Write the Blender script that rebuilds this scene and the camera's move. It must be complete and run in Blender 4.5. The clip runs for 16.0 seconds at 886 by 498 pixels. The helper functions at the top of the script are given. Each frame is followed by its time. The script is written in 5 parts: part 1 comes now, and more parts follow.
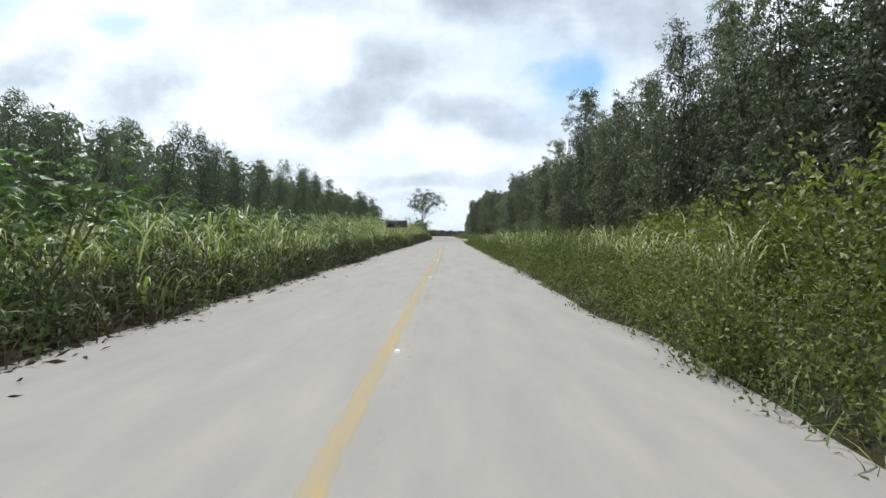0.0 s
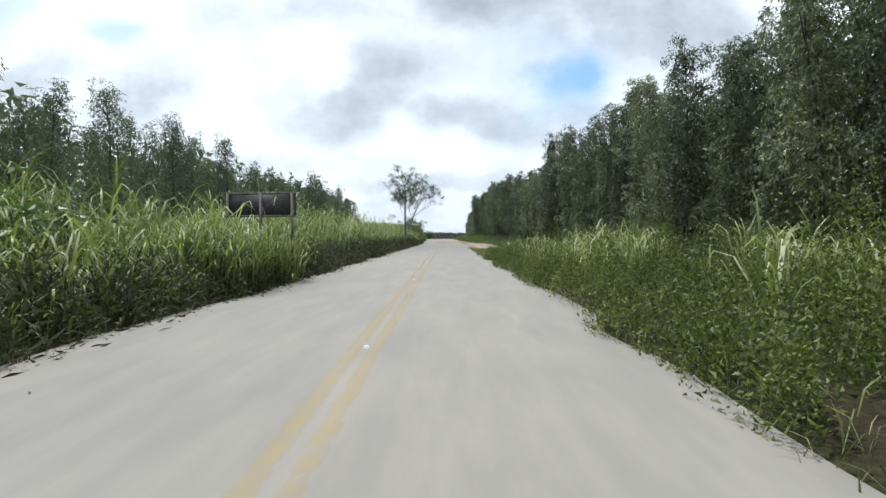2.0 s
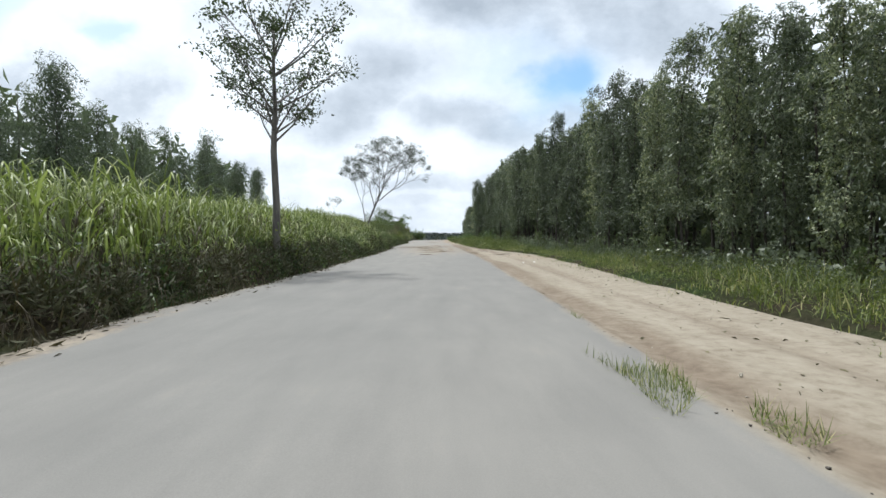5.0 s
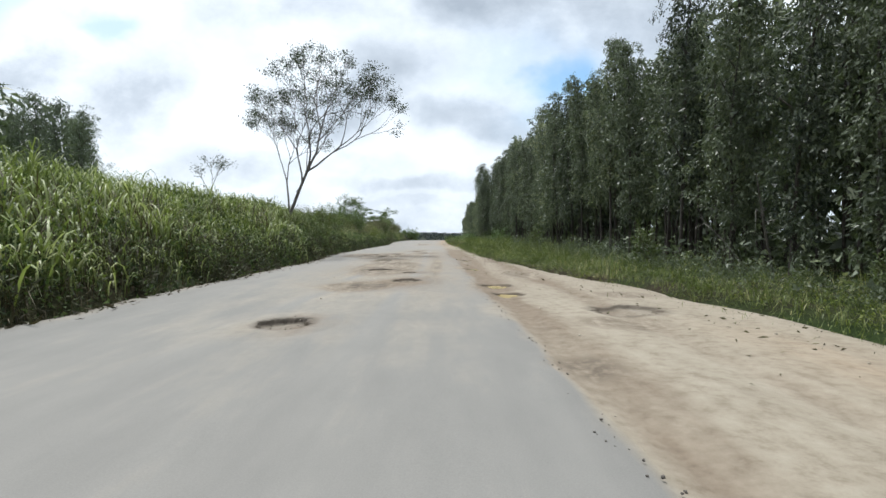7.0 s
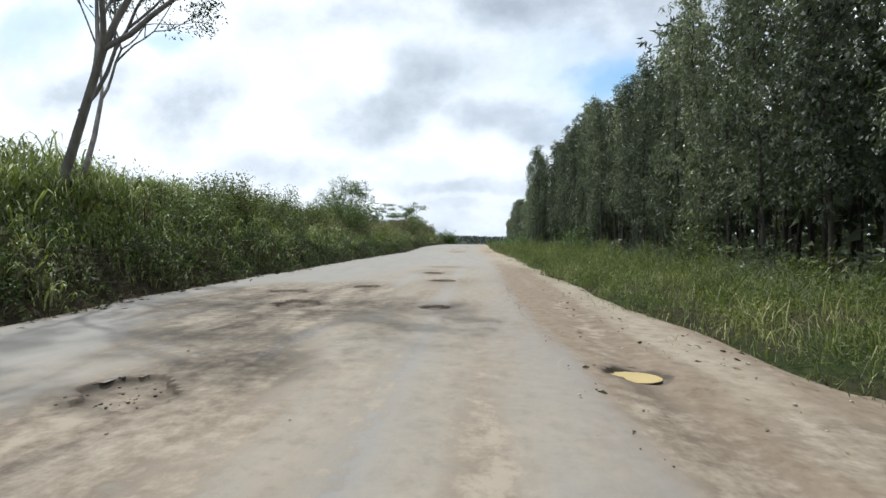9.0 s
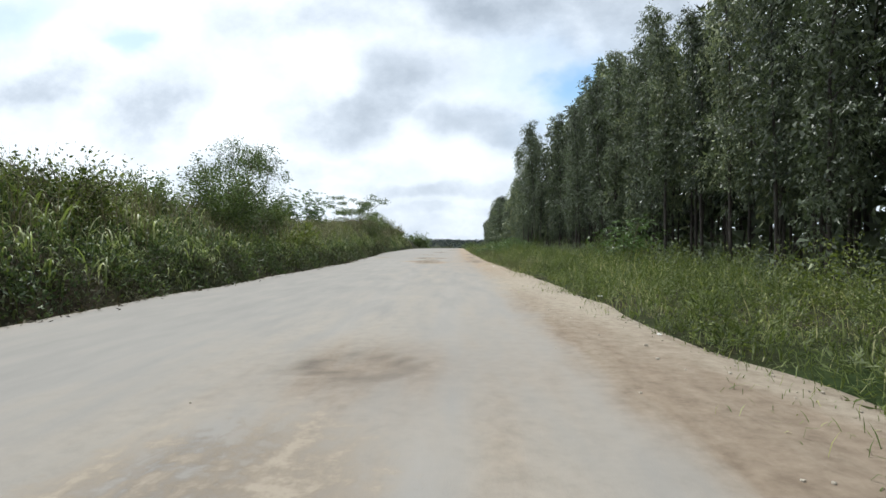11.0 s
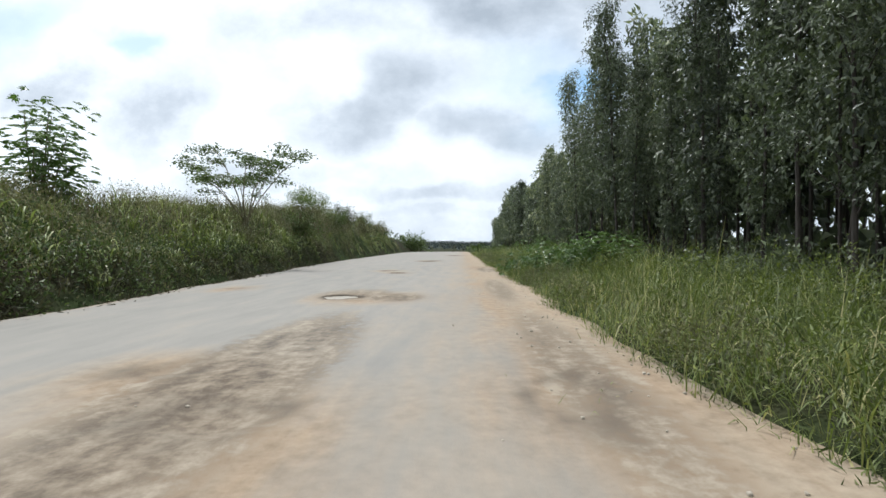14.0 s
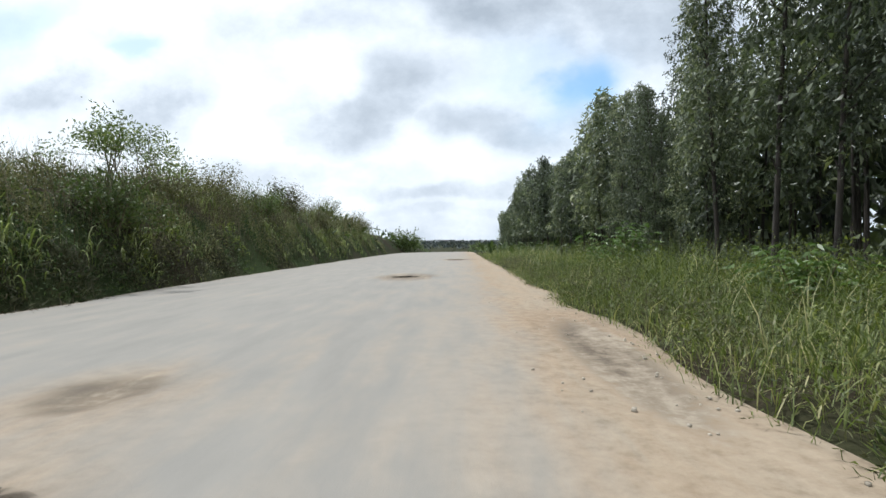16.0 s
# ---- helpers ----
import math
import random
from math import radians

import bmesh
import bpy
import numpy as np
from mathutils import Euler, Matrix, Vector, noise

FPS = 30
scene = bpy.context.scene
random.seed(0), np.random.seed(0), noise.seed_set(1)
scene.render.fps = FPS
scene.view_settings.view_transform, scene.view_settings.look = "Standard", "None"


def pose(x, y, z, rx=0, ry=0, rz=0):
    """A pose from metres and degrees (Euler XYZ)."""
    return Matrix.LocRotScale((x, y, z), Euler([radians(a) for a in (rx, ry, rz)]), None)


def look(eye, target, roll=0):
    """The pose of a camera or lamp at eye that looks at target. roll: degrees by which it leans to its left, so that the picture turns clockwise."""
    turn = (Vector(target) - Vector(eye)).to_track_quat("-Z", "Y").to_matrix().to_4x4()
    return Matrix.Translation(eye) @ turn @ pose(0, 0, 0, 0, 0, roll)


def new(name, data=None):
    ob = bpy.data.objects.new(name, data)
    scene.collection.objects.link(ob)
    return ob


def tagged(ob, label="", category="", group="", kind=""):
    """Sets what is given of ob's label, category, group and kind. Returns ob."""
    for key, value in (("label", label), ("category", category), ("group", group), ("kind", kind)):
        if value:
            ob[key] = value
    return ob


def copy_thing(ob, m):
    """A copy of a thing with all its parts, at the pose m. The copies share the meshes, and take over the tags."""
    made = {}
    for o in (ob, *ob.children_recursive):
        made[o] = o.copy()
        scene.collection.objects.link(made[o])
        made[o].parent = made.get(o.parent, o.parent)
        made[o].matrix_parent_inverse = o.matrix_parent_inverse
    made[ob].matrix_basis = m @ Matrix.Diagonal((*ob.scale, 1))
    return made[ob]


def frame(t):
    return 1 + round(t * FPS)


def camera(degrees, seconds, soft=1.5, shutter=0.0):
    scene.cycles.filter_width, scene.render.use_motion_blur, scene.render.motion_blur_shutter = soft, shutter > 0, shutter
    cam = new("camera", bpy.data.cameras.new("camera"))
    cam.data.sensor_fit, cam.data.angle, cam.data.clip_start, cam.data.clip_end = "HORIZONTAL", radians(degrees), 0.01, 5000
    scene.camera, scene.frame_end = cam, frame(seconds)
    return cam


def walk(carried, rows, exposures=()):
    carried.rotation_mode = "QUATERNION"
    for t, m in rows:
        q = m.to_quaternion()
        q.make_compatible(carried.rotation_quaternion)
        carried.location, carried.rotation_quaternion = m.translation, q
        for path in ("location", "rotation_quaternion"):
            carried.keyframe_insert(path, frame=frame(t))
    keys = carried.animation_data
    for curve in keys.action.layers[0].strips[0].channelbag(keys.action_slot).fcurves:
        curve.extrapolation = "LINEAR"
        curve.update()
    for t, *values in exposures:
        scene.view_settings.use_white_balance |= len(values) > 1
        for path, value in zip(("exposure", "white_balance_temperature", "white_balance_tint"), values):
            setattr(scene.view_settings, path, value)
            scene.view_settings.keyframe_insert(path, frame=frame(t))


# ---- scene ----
# A drive along a straight, worn road between eucalyptus plantations. x to the right, y ahead, z up.
PATH = [  # seconds, x, y, yaw, pitch, roll
    (0.0, 0.00, 0.00, 0.71, -1.80, -0.38),
    (0.5, 0.08, 8.52, 0.67, -1.67, -0.11),
    (1.0, 0.17, 17.04, 0.72, -1.77, -0.05),
    (1.5, 0.25, 25.62, 0.68, -1.96, 0.28),
    (2.0, 0.30, 34.49, 0.65, -1.54, 0.45),
    (2.5, 0.24, 43.31, 0.71, -1.84, 0.57),
    (3.0, 0.16, 51.71, 0.76, -1.43, 0.63),
    (3.5, 0.21, 59.59, 0.76, -1.56, 0.67),
    (4.0, 0.26, 66.49, 0.55, -1.14, 0.59),
    (4.2, 0.32, 69.20, 0.30, -1.50, 0.55),
    (6.3, 1.56, 97.60, -0.25, -1.50, 0.30),
    (6.5, 1.64, 100.29, -0.17, -1.33, 0.06),
    (7.0, 1.80, 106.57, -0.06, -1.51, -0.09),
    (7.5, 1.85, 112.80, 0.15, -1.18, -0.03),
    (8.0, 1.85, 118.38, 0.77, -1.70, -0.04),
    (8.5, 1.76, 123.64, 2.20, -1.16, -0.17),
    (9.0, 1.56, 128.18, 4.86, -1.12, -0.47),
    (9.2, 1.42, 130.01, 5.86, -0.94, -0.30),
    (11.3, 0.80, 147.90, 0.95, -0.59, -0.11),
    (11.5, 0.80, 149.82, 0.65, -0.51, -0.19),
    (12.0, 0.85, 154.75, 0.32, -1.04, -0.26),
    (12.5, 0.92, 159.61, 0.01, -1.10, -0.42),
    (13.0, 0.96, 164.47, -0.13, -1.09, -0.30),
    (13.5, 1.00, 169.25, 0.52, -0.76, 0.12),
    (14.0, 0.96, 173.90, 2.06, -0.44, 0.05),
    (14.5, 0.80, 179.08, 2.89, -0.05, -0.22),
    (15.0, 0.74, 183.82, 2.46, -0.17, 0.09),
    (15.5, 0.66, 188.48, 2.32, -0.71, -0.25),
    (16.0, 0.57, 193.40, 2.06, -0.57, 0.63),
]
EYE = 1.27
cam = camera(86.1, 16.0, soft=1.5)
walk(cam, [(t, pose(x, y, EYE, 90 + pitch, roll, yaw)) for t, x, y, yaw, pitch, roll in PATH], exposures=[(0.0, 0.0, 6050, 8), (16.0, 0.0, 6050, 8)])



# ---- node helpers ----
def material(name):
    m = bpy.data.materials.new(name)
    m.use_nodes = True
    return m, m.node_tree.nodes, m.node_tree.links, m.node_tree.nodes["Principled BSDF"]


def math_node(nodes, links, op, a, b=None, clamp=False):
    n = nodes.new("ShaderNodeMath")
    n.operation, n.use_clamp = op, clamp
    for k, v in enumerate((a, b)):
        if v is None:
            continue
        if isinstance(v, (int, float)):
            n.inputs[k].default_value = v
        else:
            links.new(v, n.inputs[k])
    return n.outputs[0]


def noise_node(nodes, links, vector, scale, detail=4.0, rough=0.55):
    n = nodes.new("ShaderNodeTexNoise")
    n.inputs["Scale"].default_value, n.inputs["Detail"].default_value, n.inputs["Roughness"].default_value = scale, detail, rough
    if vector is not None:
        links.new(vector, n.inputs["Vector"])
    return n.outputs["Fac"]


def ramp_node(nodes, links, fac, stops):
    n = nodes.new("ShaderNodeValToRGB")
    while len(n.color_ramp.elements) < len(stops):
        n.color_ramp.elements.new(0.5)
    for e, (p, c) in zip(n.color_ramp.elements, stops):
        e.position, e.color = p, (*c, 1)
    links.new(fac, n.inputs[0])
    return n.outputs[0]


def mix_node(nodes, links, fac, a, b, blend="MIX"):
    n = nodes.new("ShaderNodeMix")
    n.data_type, n.blend_type = "RGBA", blend
    for k, v in ((0, fac), (6, a), (7, b)):
        if isinstance(v, (int, float)):
            n.inputs[k].default_value = v
        elif isinstance(v, tuple):
            n.inputs[k].default_value = (*v, 1)
        else:
            links.new(v, n.inputs[k])
    return n.outputs[2]


def bump_node(nodes, links, height, strength, distance, bsdf):
    n = nodes.new("ShaderNodeBump")
    n.inputs["Strength"].default_value, n.inputs["Distance"].default_value = strength, distance
    links.new(height, n.inputs["Height"])
    links.new(n.outputs[0], bsdf.inputs["Normal"])


# ---- sky and sun ----
SUN_UP, SUN_TURN = 69.0, -42.0  # degrees above the horizon; from ahead towards the right


def build_sky():
    w = bpy.data.worlds.new("sky")
    scene.world = w
    w.use_nodes = True
    nodes, links = w.node_tree.nodes, w.node_tree.links
    back = nodes["Background"]
    sky = nodes.new("ShaderNodeTexSky")
    sky.sky_type, sky.sun_disc = "NISHITA", False
    sky.sun_elevation, sky.sun_rotation = radians(SUN_UP), radians(SUN_TURN)
    coord = nodes.new("ShaderNodeTexCoord")
    sep = nodes.new("ShaderNodeSeparateXYZ")
    links.new(coord.outputs["Generated"], sep.inputs[0])
    x, y, z = sep.outputs
    m = lambda op, a, b=None, clamp=False: math_node(nodes, links, op, a, b, clamp)
    far = m("MAXIMUM", m("ABSOLUTE", y), 0.25)
    u, v = m("DIVIDE", x, far), m("DIVIDE", z, far)
    flat = nodes.new("ShaderNodeCombineXYZ")
    links.new(u, flat.inputs[0]), links.new(m("MULTIPLY", v, 1.3), flat.inputs[1]), links.new(m("MULTIPLY", y, 0.3), flat.inputs[2])
    wisp = noise_node(nodes, links, flat.outputs[0], 2.6, 8.0, 0.58)
    fine = noise_node(nodes, links, flat.outputs[0], 7.0, 7.0, 0.62)
    warp = nodes.new("ShaderNodeTexNoise")
    warp.inputs["Scale"].default_value, warp.inputs["Detail"].default_value = 5.0, 6.0
    links.new(flat.outputs[0], warp.inputs["Vector"])
    drift = nodes.new("ShaderNodeSeparateColor")
    links.new(warp.outputs["Color"], drift.inputs[0])
    uw = m("ADD", u, m("MULTIPLY", m("SUBTRACT", drift.outputs[0], 0.5), 0.30))
    vw = m("ADD", v, m("MULTIPLY", m("SUBTRACT", drift.outputs[1], 0.5), 0.16))

    def blob(cu, cv, ru, rv, tilt=0.0):
        """1 in the middle of a cloud patch, falling softly to 0 outside it, with ragged sides."""
        du, dv = m("SUBTRACT", uw, cu), m("SUBTRACT", vw, cv)
        c, s = math.cos(tilt), math.sin(tilt)
        a = m("ADD", m("MULTIPLY", du, c / ru), m("MULTIPLY", dv, s / ru))
        b = m("ADD", m("MULTIPLY", du, -s / rv), m("MULTIPLY", dv, c / rv))
        d = m("ADD", m("MULTIPLY", a, a), m("MULTIPLY", b, b))
        return m("DIVIDE", 1.0, m("ADD", 1.0, m("MULTIPLY", m("MULTIPLY", d, d), 1.2)))

    grey = None
    for cu, cv, ru, rv, tilt, deep in (
        (-0.18, 0.30, 0.17, 0.08, 0.5, 1.0), (-0.68, 0.27, 0.12, 0.07, 0.35, 0.8), (0.08, 0.50, 0.22, 0.08, -0.3, 1.0),
        (-0.90, 0.33, 0.11, 0.05, 0.0, 0.8), (0.12, 0.245, 0.22, 0.045, -0.15, 0.8), (0.40, 0.46, 0.30, 0.10, -0.4, 1.0),
        (-0.25, 0.50, 0.30, 0.05, 0.0, 0.5), (0.0, 0.115, 0.35, 0.025, 0.05, 0.6), (-0.42, 0.125, 0.30, 0.05, 0.1, 0.55),
        (0.06, 0.06, 0.5, 0.02, 0.0, 0.5), (0.75, 0.25, 0.35, 0.14, 0.2, 0.6), (-0.35, 0.215, 0.05, 0.03, 0.2, 0.5),
    ):
        p = m("MULTIPLY", blob(cu, cv, ru, rv, tilt), deep)
        grey = p if grey is None else m("MAXIMUM", grey, p)
    low_sky = m("MULTIPLY", m("SUBTRACT", 1.0, m("MULTIPLY", m("ABSOLUTE", v), 5.5), True), 0.62)
    grey = m("MAXIMUM", grey, low_sky)
    blue = m("MAXIMUM", blob(0.25, 0.325, 0.085, 0.06, 0.3), m("MULTIPLY", blob(-0.70, 0.44, 0.08, 0.03, 0.0), 0.55))
    blue = m("MAXIMUM", blue, m("MULTIPLY", blob(-0.98, 0.47, 0.16, 0.05, 0.3), 0.4))
    blue = m("MAXIMUM", blue, m("MULTIPLY", blob(0.16, 0.36, 0.10, 0.06, 0.3), 0.3))
    puff = m("MULTIPLY", m("SUBTRACT", fine, 0.5), m("ADD", 0.35, m("MULTIPLY", grey, 1.3)))
    shade = m("ADD", m("ADD", m("MULTIPLY", grey, 0.62), puff), m("MULTIPLY", m("SUBTRACT", wisp, 0.48), 0.8), clamp=True)
    cloud = ramp_node(nodes, links, shade, [(0.0, (1.16, 1.19, 1.21)), (0.20, (0.96, 1.0, 1.04)), (0.50, (0.73, 0.78, 0.84)), (1.0, (0.50, 0.55, 0.61))])
    clear = mix_node(nodes, links, 1.0, sky.outputs[0], (0.11, 0.165, 0.175), "MULTIPLY")
    veil = mix_node(nodes, links, 0.22, clear, (0.9, 0.95, 1.0))
    links.new(mix_node(nodes, links, blue, cloud, veil), back.inputs["Color"])
    back.inputs["Strength"].default_value = 1.0


build_sky()
sun_data = bpy.data.lights.new("sun", "SUN")
sun_data.energy, sun_data.angle, sun_data.color = 4.3, radians(1.0), (1.0, 0.96, 0.90)
sun = new("sun", sun_data)
_e, _a = radians(SUN_UP), radians(SUN_TURN)
sun.matrix_basis = look((60 * math.sin(_a) * math.cos(_e), 60 * math.cos(_a) * math.cos(_e) + 100, 60 * math.sin(_e)), (0, 100, 0))


# ---- materials ----
def leaf_material(name, dark, light, gloss=0.45, through_light=0.35, extra=None):
    """Foliage: each leaf differs, and some light passes through it."""
    m, nodes, links, bsdf = material(name)
    geo = nodes.new("ShaderNodeNewGeometry")
    info = nodes.new("ShaderNodeObjectInfo")
    patch = noise_node(nodes, links, geo.outputs["Position"], 0.35, 3.0)
    mixed = math_node(nodes, links, "ADD", math_node(nodes, links, "MULTIPLY", geo.outputs["Random Per Island"], 0.55),
                      math_node(nodes, links, "MULTIPLY", patch, 0.55), clamp=True)
    mixed = math_node(nodes, links, "ADD", mixed, math_node(nodes, links, "MULTIPLY", math_node(nodes, links, "SUBTRACT", info.outputs["Random"], 0.5), 0.46), clamp=True)
    stops = [(0.12, dark), (0.8, light)]
    if extra:
        stops.append((0.97, extra))
    colour = ramp_node(nodes, links, mixed, stops)
    links.new(colour, bsdf.inputs["Base Color"])
    bsdf.inputs["Roughness"].default_value = gloss
    bsdf.inputs["Specular IOR Level"].default_value = 0.4
    trans = nodes.new("ShaderNodeBsdfTranslucent")
    links.new(mix_node(nodes, links, 1.0, colour, (1.0, 1.15, 0.6), "MULTIPLY"), trans.inputs["Color"])
    mixer = nodes.new("ShaderNodeMixShader")
    mixer.inputs[0].default_value = through_light
    links.new(bsdf.outputs[0], mixer.inputs[1]), links.new(trans.outputs[0], mixer.inputs[2])
    links.new(mixer.outputs[0], nodes["Material Output"].inputs["Surface"])
    return m


def bark_material(name, dark, light, scale=6.0):
    m, nodes, links, bsdf = material(name)
    coord = nodes.new("ShaderNodeTexCoord")
    mapping = nodes.new("ShaderNodeMapping")
    mapping.inputs["Scale"].default_value = (1, 1, 0.2)
    links.new(coord.outputs["Object"], mapping.inputs[0])
    n = noise_node(nodes, links, mapping.outputs[0], scale, 6.0)
    links.new(ramp_node(nodes, links, n, [(0.3, dark), (0.7, light)]), bsdf.inputs["Base Color"])
    bsdf.inputs["Roughness"].default_value = 0.85
    bump_node(nodes, links, n, 0.5, 0.02, bsdf)
    return m


def road_material():
    """Pale worn asphalt under drifts of sand; the attribute tells how much sand lies there."""
    m, nodes, links, bsdf = material("worn_asphalt")
    geo = nodes.new("ShaderNodeNewGeometry")
    at = nodes.new("ShaderNodeAttribute")
    at.attribute_name = "sand"
    line = nodes.new("ShaderNodeAttribute")
    line.attribute_name = "broken"
    pos = geo.outputs["Position"]
    stretch = nodes.new("ShaderNodeMapping")
    stretch.inputs["Scale"].default_value = (1.0, 0.22, 1.0)
    links.new(pos, stretch.inputs[0])
    grit = noise_node(nodes, links, pos, 90.0, 3.0, 0.7)
    blotch = noise_node(nodes, links, pos, 0.9, 6.0, 0.6)
    streak = noise_node(nodes, links, stretch.outputs[0], 2.2, 5.0, 0.6)
    grey = ramp_node(nodes, links, math_node(nodes, links, "ADD", math_node(nodes, links, "MULTIPLY", blotch, 0.5), math_node(nodes, links, "MULTIPLY", streak, 0.5)),
                     [(0.3, (0.135, 0.133, 0.126)), (0.7, (0.178, 0.175, 0.166))])
    grey = mix_node(nodes, links, 0.25, grey, ramp_node(nodes, links, grit, [(0.3, (0.07, 0.07, 0.067)), (0.7, (0.26, 0.255, 0.24))]))
    dust = nodes.new("ShaderNodeAttribute")
    dust.attribute_name = "dust"
    powder = ramp_node(nodes, links, streak, [(0.3, (0.208, 0.196, 0.178)), (0.7, (0.256, 0.240, 0.215))])
    film = math_node(nodes, links, "ADD", dust.outputs["Fac"], math_node(nodes, links, "MULTIPLY", math_node(nodes, links, "SUBTRACT", blotch, 0.5), 0.22), clamp=True)
    grey = mix_node(nodes, links, film, grey, powder)
    sandy = ramp_node(nodes, links, math_node(nodes, links, "ADD", math_node(nodes, links, "MULTIPLY", streak, 0.6), math_node(nodes, links, "MULTIPLY", blotch, 0.4)),
                      [(0.25, (0.138, 0.115, 0.082)), (0.5, (0.226, 0.195, 0.148)), (0.75, (0.322, 0.288, 0.228))])
    sandy = mix_node(nodes, links, 0.18, sandy, ramp_node(nodes, links, grit, [(0.3, (0.112, 0.09, 0.066)), (0.7, (0.375, 0.332, 0.268))]))
    edge = math_node(nodes, links, "ADD", at.outputs["Fac"], math_node(nodes, links, "MULTIPLY", math_node(nodes, links, "SUBTRACT", math_node(nodes, links, "ADD", math_node(nodes, links, "MULTIPLY", streak, 0.7), math_node(nodes, links, "MULTIPLY", blotch, 0.3)), 0.5), 0.95))
    clods = noise_node(nodes, links, pos, 5.5, 9.0, 0.7)
    sandy = mix_node(nodes, links, 0.35, sandy, ramp_node(nodes, links, clods, [(0.36, (0.150, 0.118, 0.082)), (0.48, (0.30, 0.262, 0.205)), (0.66, (0.41, 0.372, 0.302))]))
    damp = nodes.new("ShaderNodeAttribute")
    damp.attribute_name = "damp"
    soak = math_node(nodes, links, "MULTIPLY", math_node(nodes, links, "SUBTRACT", math_node(nodes, links, "ADD", damp.outputs["Fac"], math_node(nodes, links, "MULTIPLY", streak, 0.9)), 0.62), 2.2, clamp=True)
    sandy = mix_node(nodes, links, soak, sandy, ramp_node(nodes, links, clods, [(0.35, (0.128, 0.098, 0.070)), (0.65, (0.205, 0.165, 0.122))]))
    clay = nodes.new("ShaderNodeAttribute")
    clay.attribute_name = "clay"
    sandy = mix_node(nodes, links, math_node(nodes, links, "MULTIPLY", clay.outputs["Fac"], ramp_node(nodes, links, streak, [(0.3, (0.35, 0.35, 0.35)), (0.65, (1, 1, 1))])), sandy, ramp_node(nodes, links, clods, [(0.3, (0.21, 0.15, 0.098)), (0.7, (0.345, 0.26, 0.178))]))
    fac = math_node(nodes, links, "MULTIPLY", math_node(nodes, links, "SUBTRACT", edge, 0.2), 1.6, clamp=True)
    colour = mix_node(nodes, links, fac, grey, sandy)
    # trodden mud, and the tree shadow painted along with it
    mud = nodes.new("ShaderNodeAttribute")
    mud.attribute_name = "dirt"
    ragged = math_node(nodes, links, "ADD", math_node(nodes, links, "MULTIPLY", math_node(nodes, links, "SUBTRACT", clods, 0.5), 1.5), math_node(nodes, links, "MULTIPLY", math_node(nodes, links, "SUBTRACT", streak, 0.5), 0.8))
    spread = math_node(nodes, links, "MULTIPLY", math_node(nodes, links, "SUBTRACT", math_node(nodes, links, "ADD", mud.outputs["Fac"], math_node(nodes, links, "MULTIPLY", ragged, math_node(nodes, links, "MULTIPLY", mud.outputs["Fac"], 1.6, clamp=True))), 0.34), 4.5, clamp=True)
    colour = mix_node(nodes, links, math_node(nodes, links, "MULTIPLY", spread, 0.85), colour, ramp_node(nodes, links, math_node(nodes, links, "ADD", math_node(nodes, links, "MULTIPLY", clods, 0.5), math_node(nodes, links, "MULTIPLY", streak, 0.5)), [(0.40, (0.070, 0.055, 0.041)), (0.49, (0.160, 0.130, 0.097)), (0.60, (0.27, 0.232, 0.180))]))
    raw = ramp_node(nodes, links, blotch, [(0.3, (0.05, 0.042, 0.034)), (0.7, (0.12, 0.098, 0.075))])
    colour = mix_node(nodes, links, line.outputs["Fac"], colour, raw)
    links.new(colour, bsdf.inputs["Base Color"])
    bsdf.inputs["Roughness"].default_value = 0.9
    bsdf.inputs["Specular IOR Level"].default_value = 0.25
    both = math_node(nodes, links, "ADD", math_node(nodes, links, "MULTIPLY", grit, 0.25), math_node(nodes, links, "ADD", math_node(nodes, links, "MULTIPLY", streak, 0.5), math_node(nodes, links, "MULTIPLY", math_node(nodes, links, "MULTIPLY", clods, math_node(nodes, links, "MAXIMUM", fac, spread)), 1.3)))
    bump_node(nodes, links, both, 0.4, 0.03, bsdf)
    return m


def ground_material():
    m, nodes, links, bsdf = material("soil_and_litter")
    geo = nodes.new("ShaderNodeNewGeometry")
    pos = geo.outputs["Position"]
    big, small = noise_node(nodes, links, pos, 0.25, 5.0), noise_node(nodes, links, pos, 9.0, 5.0, 0.65)
    soil = ramp_node(nodes, links, small, [(0.3, (0.016, 0.014, 0.009)), (0.7, (0.048, 0.039, 0.026))])
    green = ramp_node(nodes, links, small, [(0.3, (0.012, 0.020, 0.007)), (0.7, (0.032, 0.046, 0.016))])
    links.new(mix_node(nodes, links, ramp_node(nodes, links, big, [(0.4, (0, 0, 0)), (0.6, (1, 1, 1))]), soil, green), bsdf.inputs["Base Color"])
    bsdf.inputs["Roughness"].default_value = 0.95
    bsdf.inputs["Specular IOR Level"].default_value = 0.05
    bump_node(nodes, links, small, 0.7, 0.05, bsdf)
    return m


def plain_material(name, low, high, scale=8.0, rough=0.7, metal=0.0):
    m, nodes, links, bsdf = material(name)
    coord = nodes.new("ShaderNodeTexCoord")
    n = noise_node(nodes, links, coord.outputs["Object"], scale, 6.0, 0.6)
    links.new(ramp_node(nodes, links, n, [(0.3, low), (0.7, high)]), bsdf.inputs["Base Color"])
    bsdf.inputs["Roughness"].default_value, bsdf.inputs["Metallic"].default_value = rough, metal
    bump_node(nodes, links, n, 0.2, 0.01, bsdf)
    return m


